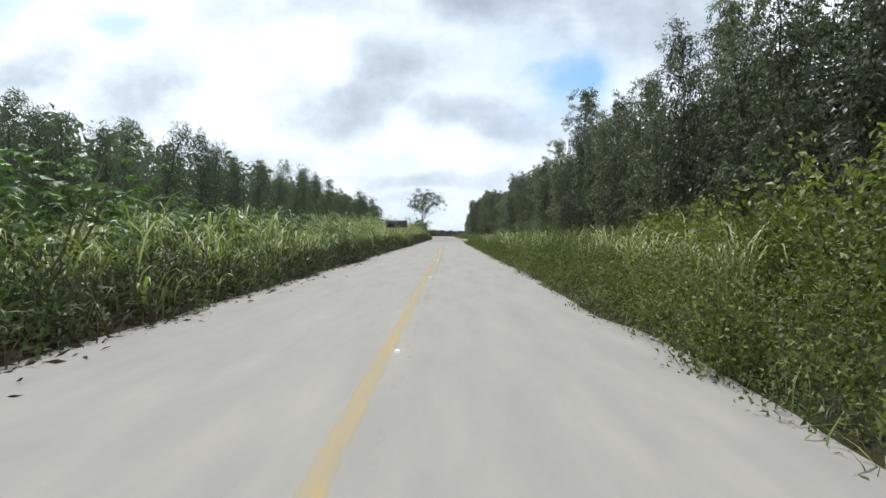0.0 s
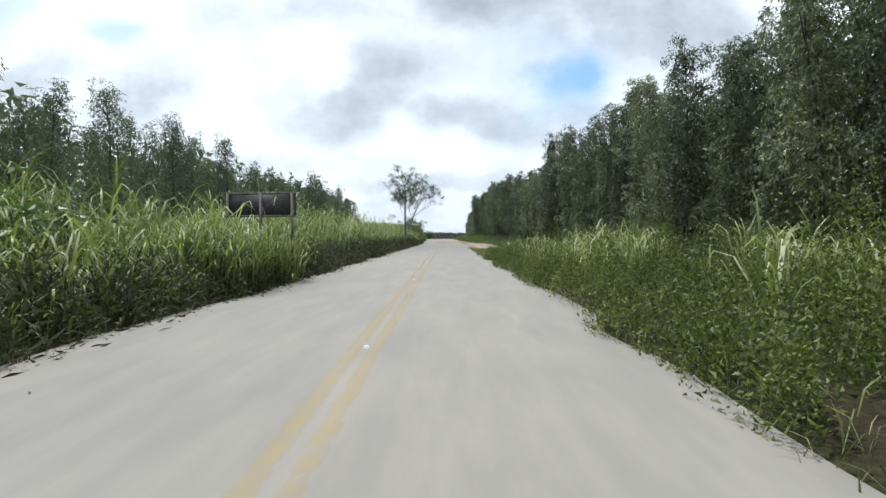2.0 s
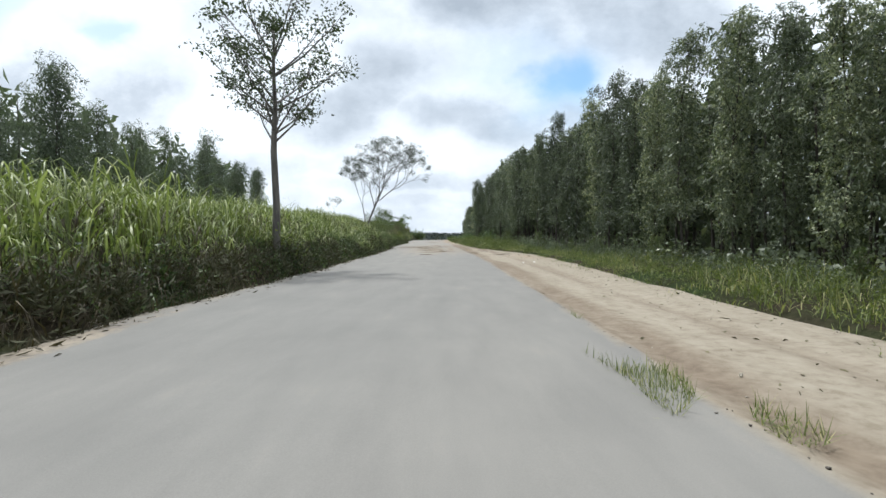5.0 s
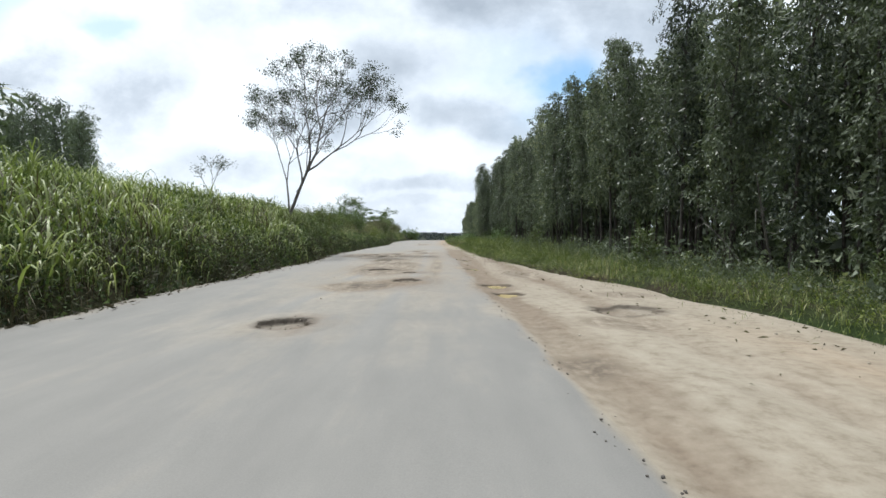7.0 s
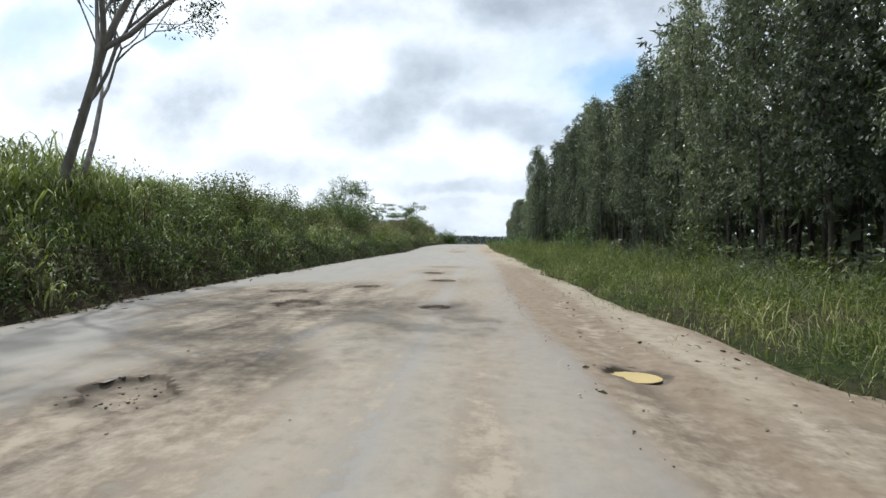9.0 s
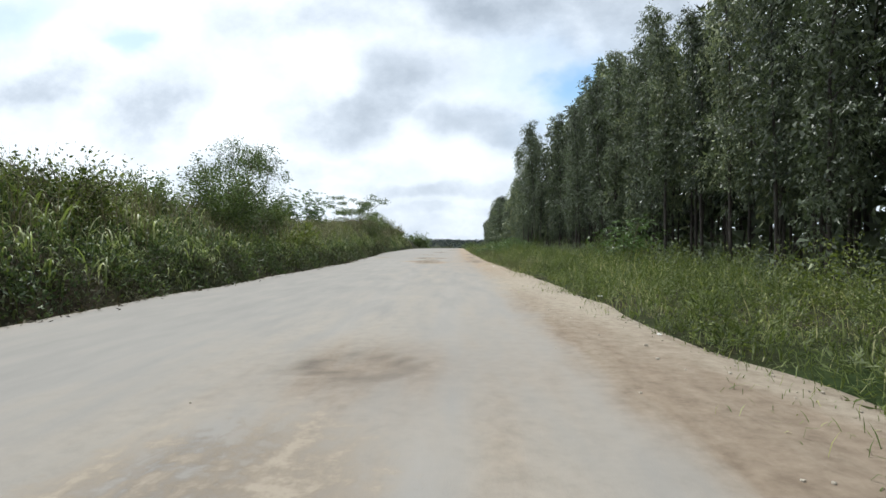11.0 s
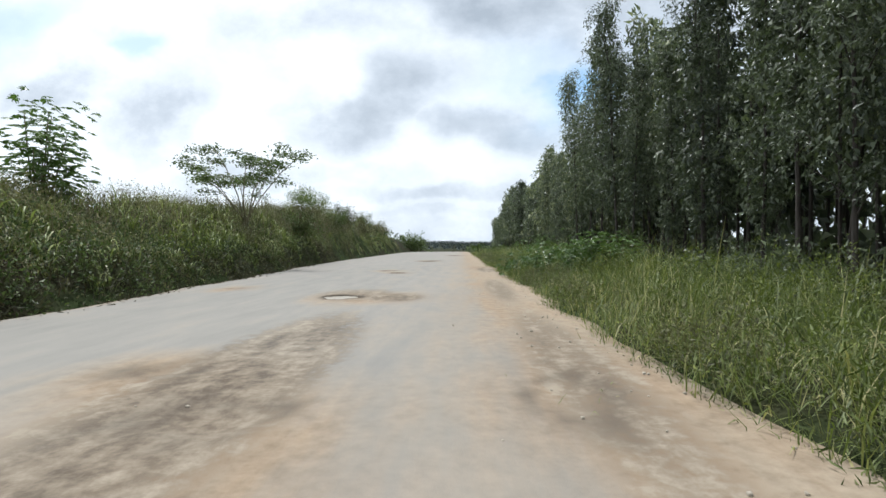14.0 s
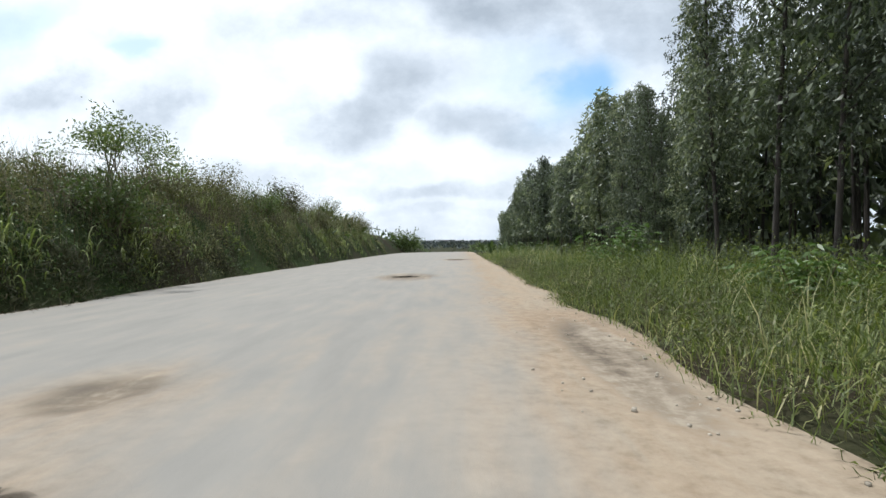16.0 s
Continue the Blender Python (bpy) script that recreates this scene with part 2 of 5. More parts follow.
def paint_material(name, colour, cover):
    """Road paint rubbed through to the asphalt; the attribute tells how far it is worn."""
    m, nodes, links, bsdf = material(name)
    geo = nodes.new("ShaderNodeNewGeometry")
    worn = nodes.new("ShaderNodeAttribute")
    worn.attribute_name = "worn"
    n = noise_node(nodes, links, geo.outputs["Position"], 6.0, 7.0, 0.7)
    big = noise_node(nodes, links, geo.outputs["Position"], 0.7, 3.0)
    left_over = math_node(nodes, links, "SUBTRACT", math_node(nodes, links, "ADD", n, math_node(nodes, links, "MULTIPLY", big, 0.4)), math_node(nodes, links, "ADD", worn.outputs["Fac"], 0.06))
    fac = math_node(nodes, links, "MULTIPLY", left_over, 2.4, clamp=True)
    bsdf.inputs["Base Color"].default_value = colour
    bsdf.inputs["Roughness"].default_value = 0.85
    links.new(math_node(nodes, links, "MULTIPLY", fac, cover), bsdf.inputs["Alpha"])
    return m


ROAD, GROUND, YELLOW = road_material(), ground_material(), paint_material("worn_yellow_paint", (0.46, 0.335, 0.12, 1), 0.46)
EDGE_WHITE = paint_material("worn_white_paint", (0.50, 0.48, 0.43, 1), 0.34)
EUCA = leaf_material("eucalyptus_leaves", (0.013, 0.022, 0.014), (0.150, 0.178, 0.108), 0.45, 0.22, (0.32, 0.34, 0.19))
SPROUT = leaf_material("young_eucalyptus_leaves", (0.035, 0.06, 0.022), (0.12, 0.15, 0.055), 0.36, 0.28)
# distance haze over the left stand is mixed into these paler leaf colours
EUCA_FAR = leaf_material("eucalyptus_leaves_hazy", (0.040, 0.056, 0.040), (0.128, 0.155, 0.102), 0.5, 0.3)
TALL_GRASS = leaf_material("tall_grass_blades", (0.032, 0.054, 0.016), (0.225, 0.262, 0.090), 0.48, 0.32, (0.50, 0.50, 0.32))
LOW_GRASS = leaf_material("verge_grass_blades", (0.022, 0.038, 0.010), (0.150, 0.182, 0.050), 0.55, 0.32, (0.40, 0.36, 0.18))
# dry stalks, toned darker so that the bank foot looks shaded
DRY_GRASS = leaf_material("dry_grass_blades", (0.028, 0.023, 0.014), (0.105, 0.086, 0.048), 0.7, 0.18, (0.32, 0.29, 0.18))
SHRUB = leaf_material("shrub_leaves", (0.075, 0.105, 0.020), (0.25, 0.28, 0.075), 0.45, 0.36)
PLUME = leaf_material("dry_plume_stalks", (0.085, 0.070, 0.045), (0.20, 0.165, 0.115), 0.7, 0.25, (0.34, 0.30, 0.22))
# dead weeds with the shade of the bank foot put into their colour
DEAD_SHADED = leaf_material("dead_weed_leaves", (0.020, 0.022, 0.012), (0.060, 0.062, 0.030), 0.8, 0.12)
WEED = leaf_material("weed_leaves", (0.028, 0.046, 0.010), (0.228, 0.258, 0.062), 0.55, 0.32, (0.34, 0.32, 0.11))
BUSH = leaf_material("bush_leaves", (0.020, 0.040, 0.012), (0.135, 0.182, 0.058), 0.5, 0.26, (0.25, 0.29, 0.11))
PALMATE = leaf_material("palmate_leaves", (0.038, 0.074, 0.022), (0.115, 0.175, 0.055), 0.38, 0.36)
# blue-grey instead of green: the haze of distance is in the leaf colour
RIDGE = leaf_material("ridge_woods_leaves", (0.022, 0.032, 0.034), (0.045, 0.060, 0.060), 0.7, 0.1)
SCRUB = leaf_material("dry_scrub_leaves", (0.026, 0.030, 0.014), (0.155, 0.155, 0.072), 0.6, 0.26, (0.30, 0.27, 0.16))
FEATHER = leaf_material("feathery_leaves", (0.02, 0.032, 0.014), (0.06, 0.082, 0.032), 0.5, 0.25)
BARK = bark_material("eucalyptus_bark", (0.022, 0.018, 0.015), (0.066, 0.054, 0.044))
PALE_BARK = bark_material("pale_grey_bark", (0.06, 0.056, 0.051), (0.18, 0.167, 0.152))
STEM = bark_material("green_brown_stem", (0.06, 0.06, 0.03), (0.17, 0.15, 0.08), 12.0)
BOARD = plain_material("weathered_dark_board", (0.022, 0.022, 0.024), (0.05, 0.05, 0.052), 5.0, 0.6)
POST = plain_material("weathered_post_wood", (0.06, 0.054, 0.046), (0.15, 0.138, 0.12), 9.0, 0.85)
MUD_WATER = plain_material("muddy_water", (0.42, 0.33, 0.16), (0.50, 0.40, 0.21), 2.0, 0.1)
SILT_WATER = plain_material("silty_water", (0.25, 0.222, 0.178), (0.31, 0.28, 0.23), 2.0, 0.4)
WHITE = plain_material("dull_white", (0.55, 0.54, 0.51), (0.75, 0.74, 0.71), 20.0, 0.5)
CRUMB = plain_material("broken_asphalt", (0.04, 0.036, 0.032), (0.12, 0.105, 0.09), 20.0, 0.95)
STONE = plain_material("pale_stone", (0.22, 0.19, 0.15), (0.42, 0.38, 0.31), 14.0, 0.9)


# ---- mesh helpers ----
def mesh_from(name, verts, quads, mat, smooth=False):
    """A mesh from arrays of places and faces, all with three or all with four corners."""
    verts, quads = np.asarray(verts, np.float32).reshape(-1, 3), np.asarray(quads, np.int32)
    sides = quads.shape[-1]
    quads = quads.reshape(-1, sides)
    me = bpy.data.meshes.new(name)
    me.vertices.add(len(verts))
    me.vertices.foreach_set("co", verts.ravel())
    me.loops.add(quads.size)
    me.loops.foreach_set("vertex_index", quads.ravel())
    me.polygons.add(len(quads))
    me.polygons.foreach_set("loop_start", np.arange(0, quads.size, sides, dtype=np.int32))
    me.polygons.foreach_set("loop_total", np.full(len(quads), sides, np.int32))
    if smooth:
        me.polygons.foreach_set("use_smooth", np.ones(len(quads), bool))
    me.materials.append(mat)
    me.update(calc_edges=True)
    return me


class Heap:
    """Gathers pieces of one mesh."""

    def __init__(self):
        self.v, self.q, self.n = [], [], 0

    def add(self, verts, quads):
        verts, quads = np.asarray(verts, float).reshape(-1, 3), np.asarray(quads, int)
        quads = quads.reshape(-1, quads.shape[-1])
        self.v.append(verts)
        self.q.append(quads + self.n)
        self.n += len(verts)

    def mesh(self, name, mat, smooth=False):
        return mesh_from(name, np.concatenate(self.v), np.concatenate(self.q), mat, smooth)


def part(name, data, parent, label=""):
    ob = new(name, data)
    ob.parent = parent
    return tagged(ob, label)


def thing(name, label, category, group="", kind=""):
    return tagged(new(name), label, category, group, kind)


def unit(v):
    return v / np.maximum(np.linalg.norm(v, axis=-1, keepdims=True), 1e-9)


def tube(heap, points, radii, sides=6):
    """A tapered round limb along the points."""
    points, radii = np.asarray(points, float), np.asarray(radii, float)
    along = unit(np.gradient(points, axis=0))
    side = unit(np.cross(along, (0.31, 0.95, 0.07)))
    over = np.cross(along, side)
    a = np.arange(sides) * 2 * np.pi / sides
    ring = points[:, None] + radii[:, None, None] * (np.cos(a)[None, :, None] * side[:, None] + np.sin(a)[None, :, None] * over[:, None])
    n = len(points)
    k, s = np.meshgrid(np.arange(n - 1), np.arange(sides), indexing="ij")
    t = (s + 1) % sides
    heap.add(ring.reshape(-1, 3), np.stack([k * sides + s, k * sides + t, (k + 1) * sides + t, (k + 1) * sides + s], -1))


def leaves(heap, base, way, length, width, r, curl=0.25, slim=False):
    """Pointed leaves, each folded along its middle: from the places base in the directions way."""
    n = len(base)
    way = unit(way)
    side = unit(np.cross(way, r.normal(size=(n, 3))))
    up = np.cross(side, way)
    length, width = np.broadcast_to(length, n)[:, None], np.broadcast_to(width, n)[:, None]
    mid = base + way * length * 0.45
    tip = base + way * length - up * length * curl
    if slim:
        v = np.stack([base - side * width * 0.12, mid + side * width * 0.75, tip], 1)
        heap.add(v.reshape(-1, 3), np.arange(3 * n).reshape(-1, 3))
        return
    v = np.stack([base, mid + side * width / 2 + up * width * 0.2, tip, mid - side * width / 2 + up * width * 0.2], 1)
    heap.add(v.reshape(-1, 3), np.arange(4 * n).reshape(-1, 4))


def blades(heap, base, length, curve, width, r, levels=5, lean=0.22, hook=2.2):
    """Grass blades that rise from base and bend over towards their tips; curve: how far the tip turns, in radians."""
    n = len(base)
    a = r.uniform(0, 2 * np.pi, n)
    out = np.stack([np.cos(a), np.sin(a), 0 * a], -1)
    flat = np.stack([-np.sin(a), np.cos(a), 0 * a], -1)
    length, curve, width = (np.broadcast_to(q, n).astype(float) for q in (length, curve, width))
    first = np.abs(r.normal(size=n)) * lean
    s = np.linspace(0, 1, levels) ** (1.0 if hook < 3 else 0.62)
    turn = first[:, None] + curve[:, None] * ((s[1:] + s[:-1]) / 2) ** hook
    step = length[:, None] * np.diff(s)
    reach = np.concatenate([np.zeros((n, 1)), np.cumsum(np.sin(turn) * step, 1)], 1)
    rise = np.concatenate([np.zeros((n, 1)), np.cumsum(np.cos(turn) * step, 1)], 1)
    spine = base[:, None] + out[:, None] * reach[..., None] + np.array((0, 0, 1.0)) * rise[..., None]
    half = 0.5 * width[:, None] * np.interp(s, [0, 0.35, 0.75, 1.0], [0.55, 1.0, 0.8, 0.06])
    v = np.stack([spine - flat[:, None] * half[..., None], spine + flat[:, None] * half[..., None]], 2)
    k = np.arange(n)[:, None] * levels * 2 + np.arange(levels - 1)[None] * 2
    heap.add(v.reshape(-1, 3), np.stack([k, k + 1, k + 3, k + 2], -1))


def wave(x, y, seed=0.0):
    """Smooth uneven values from -1 to 1, for arrays."""
    s = seed
    return (np.sin(x * 1.0 + 1.3 * np.sin(y * 0.7 + s) + s) + np.sin(y * 1.1 + 1.7 * np.sin(x * 0.6 + 2 * s) + 1.9 * s)
            + 0.6 * np.sin(2.3 * x - 1.9 * y + 3 * s + np.sin(1.3 * y))) / 2.6


# ---- the lie of the land ----
def level(y):
    """The height of the road along its length: level, then down behind the crest."""
    d = np.maximum(np.asarray(y, float) - 255.0, 0)
    return -np.where(d < 120, d * d / 4000.0, 3.6 + (d - 120) * 0.06).clip(0, 16)


def left_edge(y):
    return np.interp(y, [0, 100, 120, 132, 140, 150, 160, 175, 185, 192, 200, 207, 220, 240], [-4.15, -4.3, -4.5, -5.0, -6.05, -6.25, -6.45, -6.45, -7.3, -7.8, -8.6, -9.2, -9.7, -10.0]) + 0.22 * wave(np.asarray(y) * 0.9, np.asarray(y) * 0.13)


def right_edge(y):
    return np.interp(y, [0, 68, 72, 74.5, 77.5, 82, 90, 112, 119, 124, 130, 138, 143, 150, 165, 180, 240], [2.35, 2.4, 2.7, 3.6, 5.4, 6.1, 6.4, 7.6, 7.1, 6.0, 5.2, 4.45, 4.0, 3.9, 3.65, 2.95, 2.55]) + 0.2 * wave(np.asarray(y) * 1.1, np.asarray(y) * 0.2, 2.0)


def bank(y):
    """Height of the bank on the left."""
    return np.interp(y, [-50, 0, 45, 60, 100, 140, 155, 170, 190, 200, 208, 220, 240, 300], [0.3, 0.3, 0.6, 1.2, 1.9, 3.0, 2.7, 2.1, 2.1, 2.6, 3.2, 3.7, 3.9, 2.4])


def ground_height(x, y):
    x, y = np.asarray(x, float), np.asarray(y, float)
    z = level(y)
    d = left_edge(y) - x
    z = z + bank(y) * np.clip((d - 0.2) / np.interp(y, [178, 195], [4.4, 2.9]), 0, 1) ** 0.75 * (1 + 0.06 * wave(x * 0.8, y * 0.5))
    e = x - right_edge(y)
    z = z + np.where(e > 0, 0.06 * wave(x * 0.9, y * 0.7) * np.clip(e, 0, 1), 0)
    inside = (d < 0.25) & (e < 0.25) & (y < 420)
    return np.where(inside, z - 0.30 * np.clip(np.minimum(0.25 - d, 0.25 - e) / 0.5, 0, 1), z)


def grid(xs, ys):
    nx, ny = len(xs), len(ys)
    i, j = np.meshgrid(np.arange(ny - 1), np.arange(nx - 1), indexing="ij")
    k = i * nx + j
    return np.stack([k, k + 1, k + nx + 1, k + nx], -1).reshape(-1, 4)


def build_ground():
    xs = np.concatenate([-np.geomspace(1800, 42, 14), np.arange(-40, -12, 2.0), np.arange(-12, 12, 0.5), np.arange(12, 42, 2.0), np.geomspace(42, 1800, 14)])
    ys = np.concatenate([np.arange(-40, 260, 1.5), np.arange(260, 440, 6.0), np.geomspace(440, 3600, 26)])
    X, Y = np.meshgrid(xs, ys)
    Z = ground_height(X, Y)
    hill = np.interp(Y, [700, 1300, 1900, 2600], [0, 8, 24, 18]) * (1 + 0.12 * wave(X * 0.004, Y * 0.001, 3.0))
    tagged(new("ground", mesh_from("ground", np.stack([X, Y, Z + hill], -1), grid(xs, ys), GROUND, True)),
           "brown soil with litter and green patches", "ground", kind="structure")


POTHOLES = [  # x, y, half width, half length, depth
    (-0.47, 113.4, 0.40, 0.5, 0.08), (0.76, 120.1, 0.40, 0.6, 0.06), (-0.55, 124.7, 0.5, 0.5, 0.07), (0.62, 123.2, 0.28, 0.3, 0.06), (-1.3, 131.8, 0.45, 0.45, 0.06),
    (5.2, 115.2, 0.7, 0.6, 0.06), (3.6, 114.8, 0.6, 0.4, 0.05), (-2.0, 137.2, 0.5, 0.55, 0.07), (-3.1, 139.2, 0.5, 0.45, 0.06), (-1.5, 140.6, 0.35, 0.4, 0.06), (3.08, 133.06, 0.32, 0.27, 0.06),
    (0.70, 137.0, 0.3, 0.3, 0.06), (0.28, 142.7, 0.4, 0.5, 0.06), (-0.4, 118.7, 0.8, 0.7, 0.05), (-1.9, 185.4, 0.52, 0.55, 0.10), (-0.7, 185.3, 0.6, 0.55, 0.05), (-0.95, 177.3, 0.7, 0.6, 0.05),
    (-0.6, 175.6, 0.4, 0.5, 0.05), (-2.1, 178.6, 0.5, 0.4, 0.05), (-1.87, 195.4, 0.40, 0.34, 0.065), (-2.6, 197.4, 0.5, 0.45, 0.05), (-0.3, 146.0, 0.4, 0.5, 0.06), (2.8, 190.2, 0.5, 1.2, 0.05),
    (2.2, 181.8, 0.5, 0.5, 0.05), (3.2, 119.2, 0.44, 0.5, 0.06), (3.3, 117.4, 0.36, 0.36, 0.06), (2.9, 125.5, 0.3, 0.36, 0.06), (-1.6, 212.0, 0.6, 0.7, 0.06), (0.2, 232.0, 0.7, 0.8, 0.06), (-0.2, 150.0, 0.6, 0.7, 0.05),
    (4.3, 121.0, 0.6, 1.0, 0.05), (3.3, 126.0, 0.5, 1.2, 0.05), (-5.8, 187.8, 0.4, 0.45, 0.05), (1.9, 178.0, 0.5, 1.0, 0.04), (2.15, 200.8, 0.35, 0.8, 0.05), (2.3, 197.2, 0.4, 0.6, 0.05),
]
DIRT_AND_SHADOW = [  # x, y, half width, half length, strength of the mud trodden over the asphalt; one patch is a painted shadow
    # the patch at (-3.7, 138.6) paints the leaning tree's cast shadow in mud colour
    (-3.8, 73.0, 0.6, 3.0, 0.6), (-4.1, 65.0, 0.4, 4.0, 0.5), (-4.0, 84.0, 0.5, 6.0, 0.5), (-0.4, 126.2, 1.35, 4.6, 1.0), (-1.0, 131.5, 1.0, 3.2, 0.8), (-0.3, 118.6, 0.95, 1.4, 0.9), (-2.0, 137.5, 1.7, 4.6, 1.0), (-3.7, 138.6, 1.3, 3.6, 0.8), (0.5, 142.0, 1.2, 3.0, 0.45),
    (1.55, 127.0, 0.32, 8.0, 0.6), (0.75, 131.0, 0.3, 7.0, 0.4), (-1.2, 178.5, 0.95, 4.6, 0.8), (-1.7, 186.0, 1.3, 2.0, 0.6), (-0.6, 185.4, 0.7, 1.0, 0.9), (2.2, 179.5, 0.6, 5.0, 0.6), (2.1, 188.0, 0.55, 5.0, 0.6),
    (2.25, 199.0, 0.45, 2.6, 0.8), (-2.6, 197.4, 0.6, 0.7, 0.6), (4.6, 113.9, 0.9, 0.7, 0.7), (6.0, 117.6, 1.0, 0.9, 0.6), (3.3, 111.4, 0.5, 0.6, 0.7), (4.6, 123.5, 0.9, 2.0, 0.7), (4.2, 131.4, 0.8, 0.7, 0.8), (5.2, 133.4, 0.8, 0.6, 0.6), (3.0, 131.2, 0.35, 3.4, 0.7), (3.3, 136.5, 0.5, 3.0, 0.5), (-0.5, 147.0, 1.4, 2.2, 0.5), (-1.5, 212.0, 1.4, 2.4, 0.7), (0.3, 232.0, 1.6, 3.0, 0.6),
]


def asphalt_edge(y):
    """Where the asphalt breaks off towards the sand on the right."""
    return np.interp(y, [0, 60, 70, 80, 104, 112, 119, 132, 137, 145, 165, 176, 190, 240], [3.4, 3.4, 2.3, 2.8, 3.03, 2.95, 2.68, 2.58, 2.25, 2.1, 1.9, 1.5, 1.0, 1.2])


def dirt_and_shadow_amount(x, y):
    """How much brown mud lies trodden over the asphalt, with one painted tree shadow, from 0 to 1."""
    d = np.zeros(np.broadcast(x, y).shape)
    for a, c, b, e, k in DIRT_AND_SHADOW:
        q = np.hypot((x - a) / b, (y - c) / e)
        d = np.maximum(d, k * np.clip(1.45 - q, 0, 1))
    return d


def sand_amount(x, y):
    """How thickly sand lies on the road, from 0 to 1."""
    shoulder = np.clip((x - asphalt_edge(y) - 0.07 * wave(y * 3.1, y * 1.3, 9.0)) / np.interp(y, [60, 80, 124, 150, 165], [0.4, 0.15, 0.2, 0.9, 1.7]) + 0.5, 0, 1)
    middle = np.interp(y, [106, 114, 122, 142, 150, 156], [0, 0.38, 0.66, 0.68, 0.42, 0.28]) * np.clip(1.3 - np.abs(x - 0.1) / 3.6, 0, 1)
    tracks = sum(np.exp(-(((x - c - 0.12 * np.sin(y * 0.11 + c)) / 0.17) ** 2)) for c in (-0.9, 0.75))
    middle = middle * (1 - 0.75 * np.clip(tracks, 0, 1))
    later = np.interp(y, [156, 168, 182, 200], [0.1, 0.36, 0.5, 0.48]) * np.clip((x + 1.1) / 2.2, 0, 1)
    patches = sum(np.exp(-(((x - a) / (b * 2.2)) ** 2 + ((y - c) / (d * 2.8)) ** 2)) for a, c, b, d, _ in POTHOLES)
    left = np.clip(1 - (x - left_edge(y)) / 0.6, 0, 1) * np.interp(y, [0, 55, 62, 80], [0.2, 0.2, 0.45, 0.6])
    dust = np.interp(y, [0, 60, 110, 150, 200], [0.12, 0.12, 0.10, 0.16, 0.18])
    return np.clip(np.maximum.reduce([shoulder, middle, later, 0.72 * patches, left, dust]), 0, 1)


def dust_amount(x, y):
    """How pale with dust the asphalt is."""
    return np.clip(np.interp(y, [0, 60, 88, 112, 128, 150], [0.9, 0.85, 0.3, 0.4, 0.75, 0.85]) + 0.12 * wave(x * 0.8, y * 0.15, 8.0), 0, 1)


def clay_amount(x, y):
    """How reddish the sand is: the later stretch is clay."""
    return np.interp(y, [108, 112, 116, 160, 174], [0, 0, 0, 0.1, 0.75]) + 0.6 * np.exp(-(((x - 6.2) / 0.8) ** 2 + ((y - 111.0) / 3.0) ** 2))


def damp_amount(x, y):
    """Where the sand is wet and dark: along the broken edge of the asphalt and in the wheel tracks."""
    along = np.interp(y, [70, 82, 140, 150, 172, 180, 240], [0, 1, 1, 0.4, 0.35, 0.5, 0.4])
    edge = asphalt_edge(y)
    strip = np.exp(-(((x - edge - 0.45 - 0.2 * wave(y * 0.5, y * 0.2, 3.0)) / np.interp(y, [140, 160], [0.42, 0.8])) ** 2))
    rut = 0.6 * np.exp(-(((x - 3.25 - 0.1 * np.sin(y * 0.2)) / 0.28) ** 2)) + 0.42 * np.exp(-(((x - 4.9 - 0.15 * np.sin(y * 0.13)) / 0.38) ** 2))
    mud = sum(np.exp(-(((x - a - 0.25) / (b * 2.0)) ** 2 + ((y - c) / (d * 2.2)) ** 2)) for a, c, b, d, _ in POTHOLES if a < 2.2)
    return np.clip(0.6 * np.clip(mud, 0, 1) + along * np.maximum(0.62 * strip, np.where(y < 150, rut, 0)) + 0.32 * np.interp(y, [114, 126, 148, 160], [0, 1, 1, 0]) + 0.15 * wave(x * 0.9, y * 0.35, 6.0), 0, 1)


def road_height(x, y):
    z = level(y) + 0.015 - 0.0012 * (x + 1.0) ** 2 + 0.006 * wave(x * 2.1, y * 0.8, 1.0)
    broken = np.zeros_like(x)
    for a, c, b, d, deep in POTHOLES:
        near = np.hypot((x - a) / b, (y - c) / d)
        if deep <= 0.055:
            rough = np.clip(1.0 - near + 0.35 * wave(x * 6, y * 5, a), 0, 1)
            z = z - deep * rough
            if a < 2.2:
                broken = np.maximum(broken, 0.8 * np.clip(1 - np.abs(rough - 0.3) / 0.3, 0, 1))
    # wheel ruts in the sand, and the loose sand itself
    s = np.clip(sand_amount(x, y), 0, 1)
    rut = np.interp(y, [74, 84, 140, 150], [0, 1, 1, 0]) * (np.exp(-((x - 3.2) / 0.22) ** 2) + np.exp(-((x - 4.9) / 0.25) ** 2))
    z = z - 0.05 * rut * s + s * 0.012 * wave(x * 3.1, y * 1.1, 5.0)
    z = z - 0.03 * np.interp(y, [72, 80, 136, 146], [0, 1, 1, 0]) * np.clip((x - asphalt_edge(y)) / 0.12, 0, 1) - 0.014 * dirt_and_shadow_amount(x, y) * (1 + wave(x * 4, y * 2.5, 7.0))
    # broken edges sink under the verge
    out = np.minimum(x - left_edge(y), right_edge(y) - x)
    return z - 0.14 * np.clip(0.15 - out, 0, 1), broken * np.clip(1.0 - 0.25 * s, 0, 1)


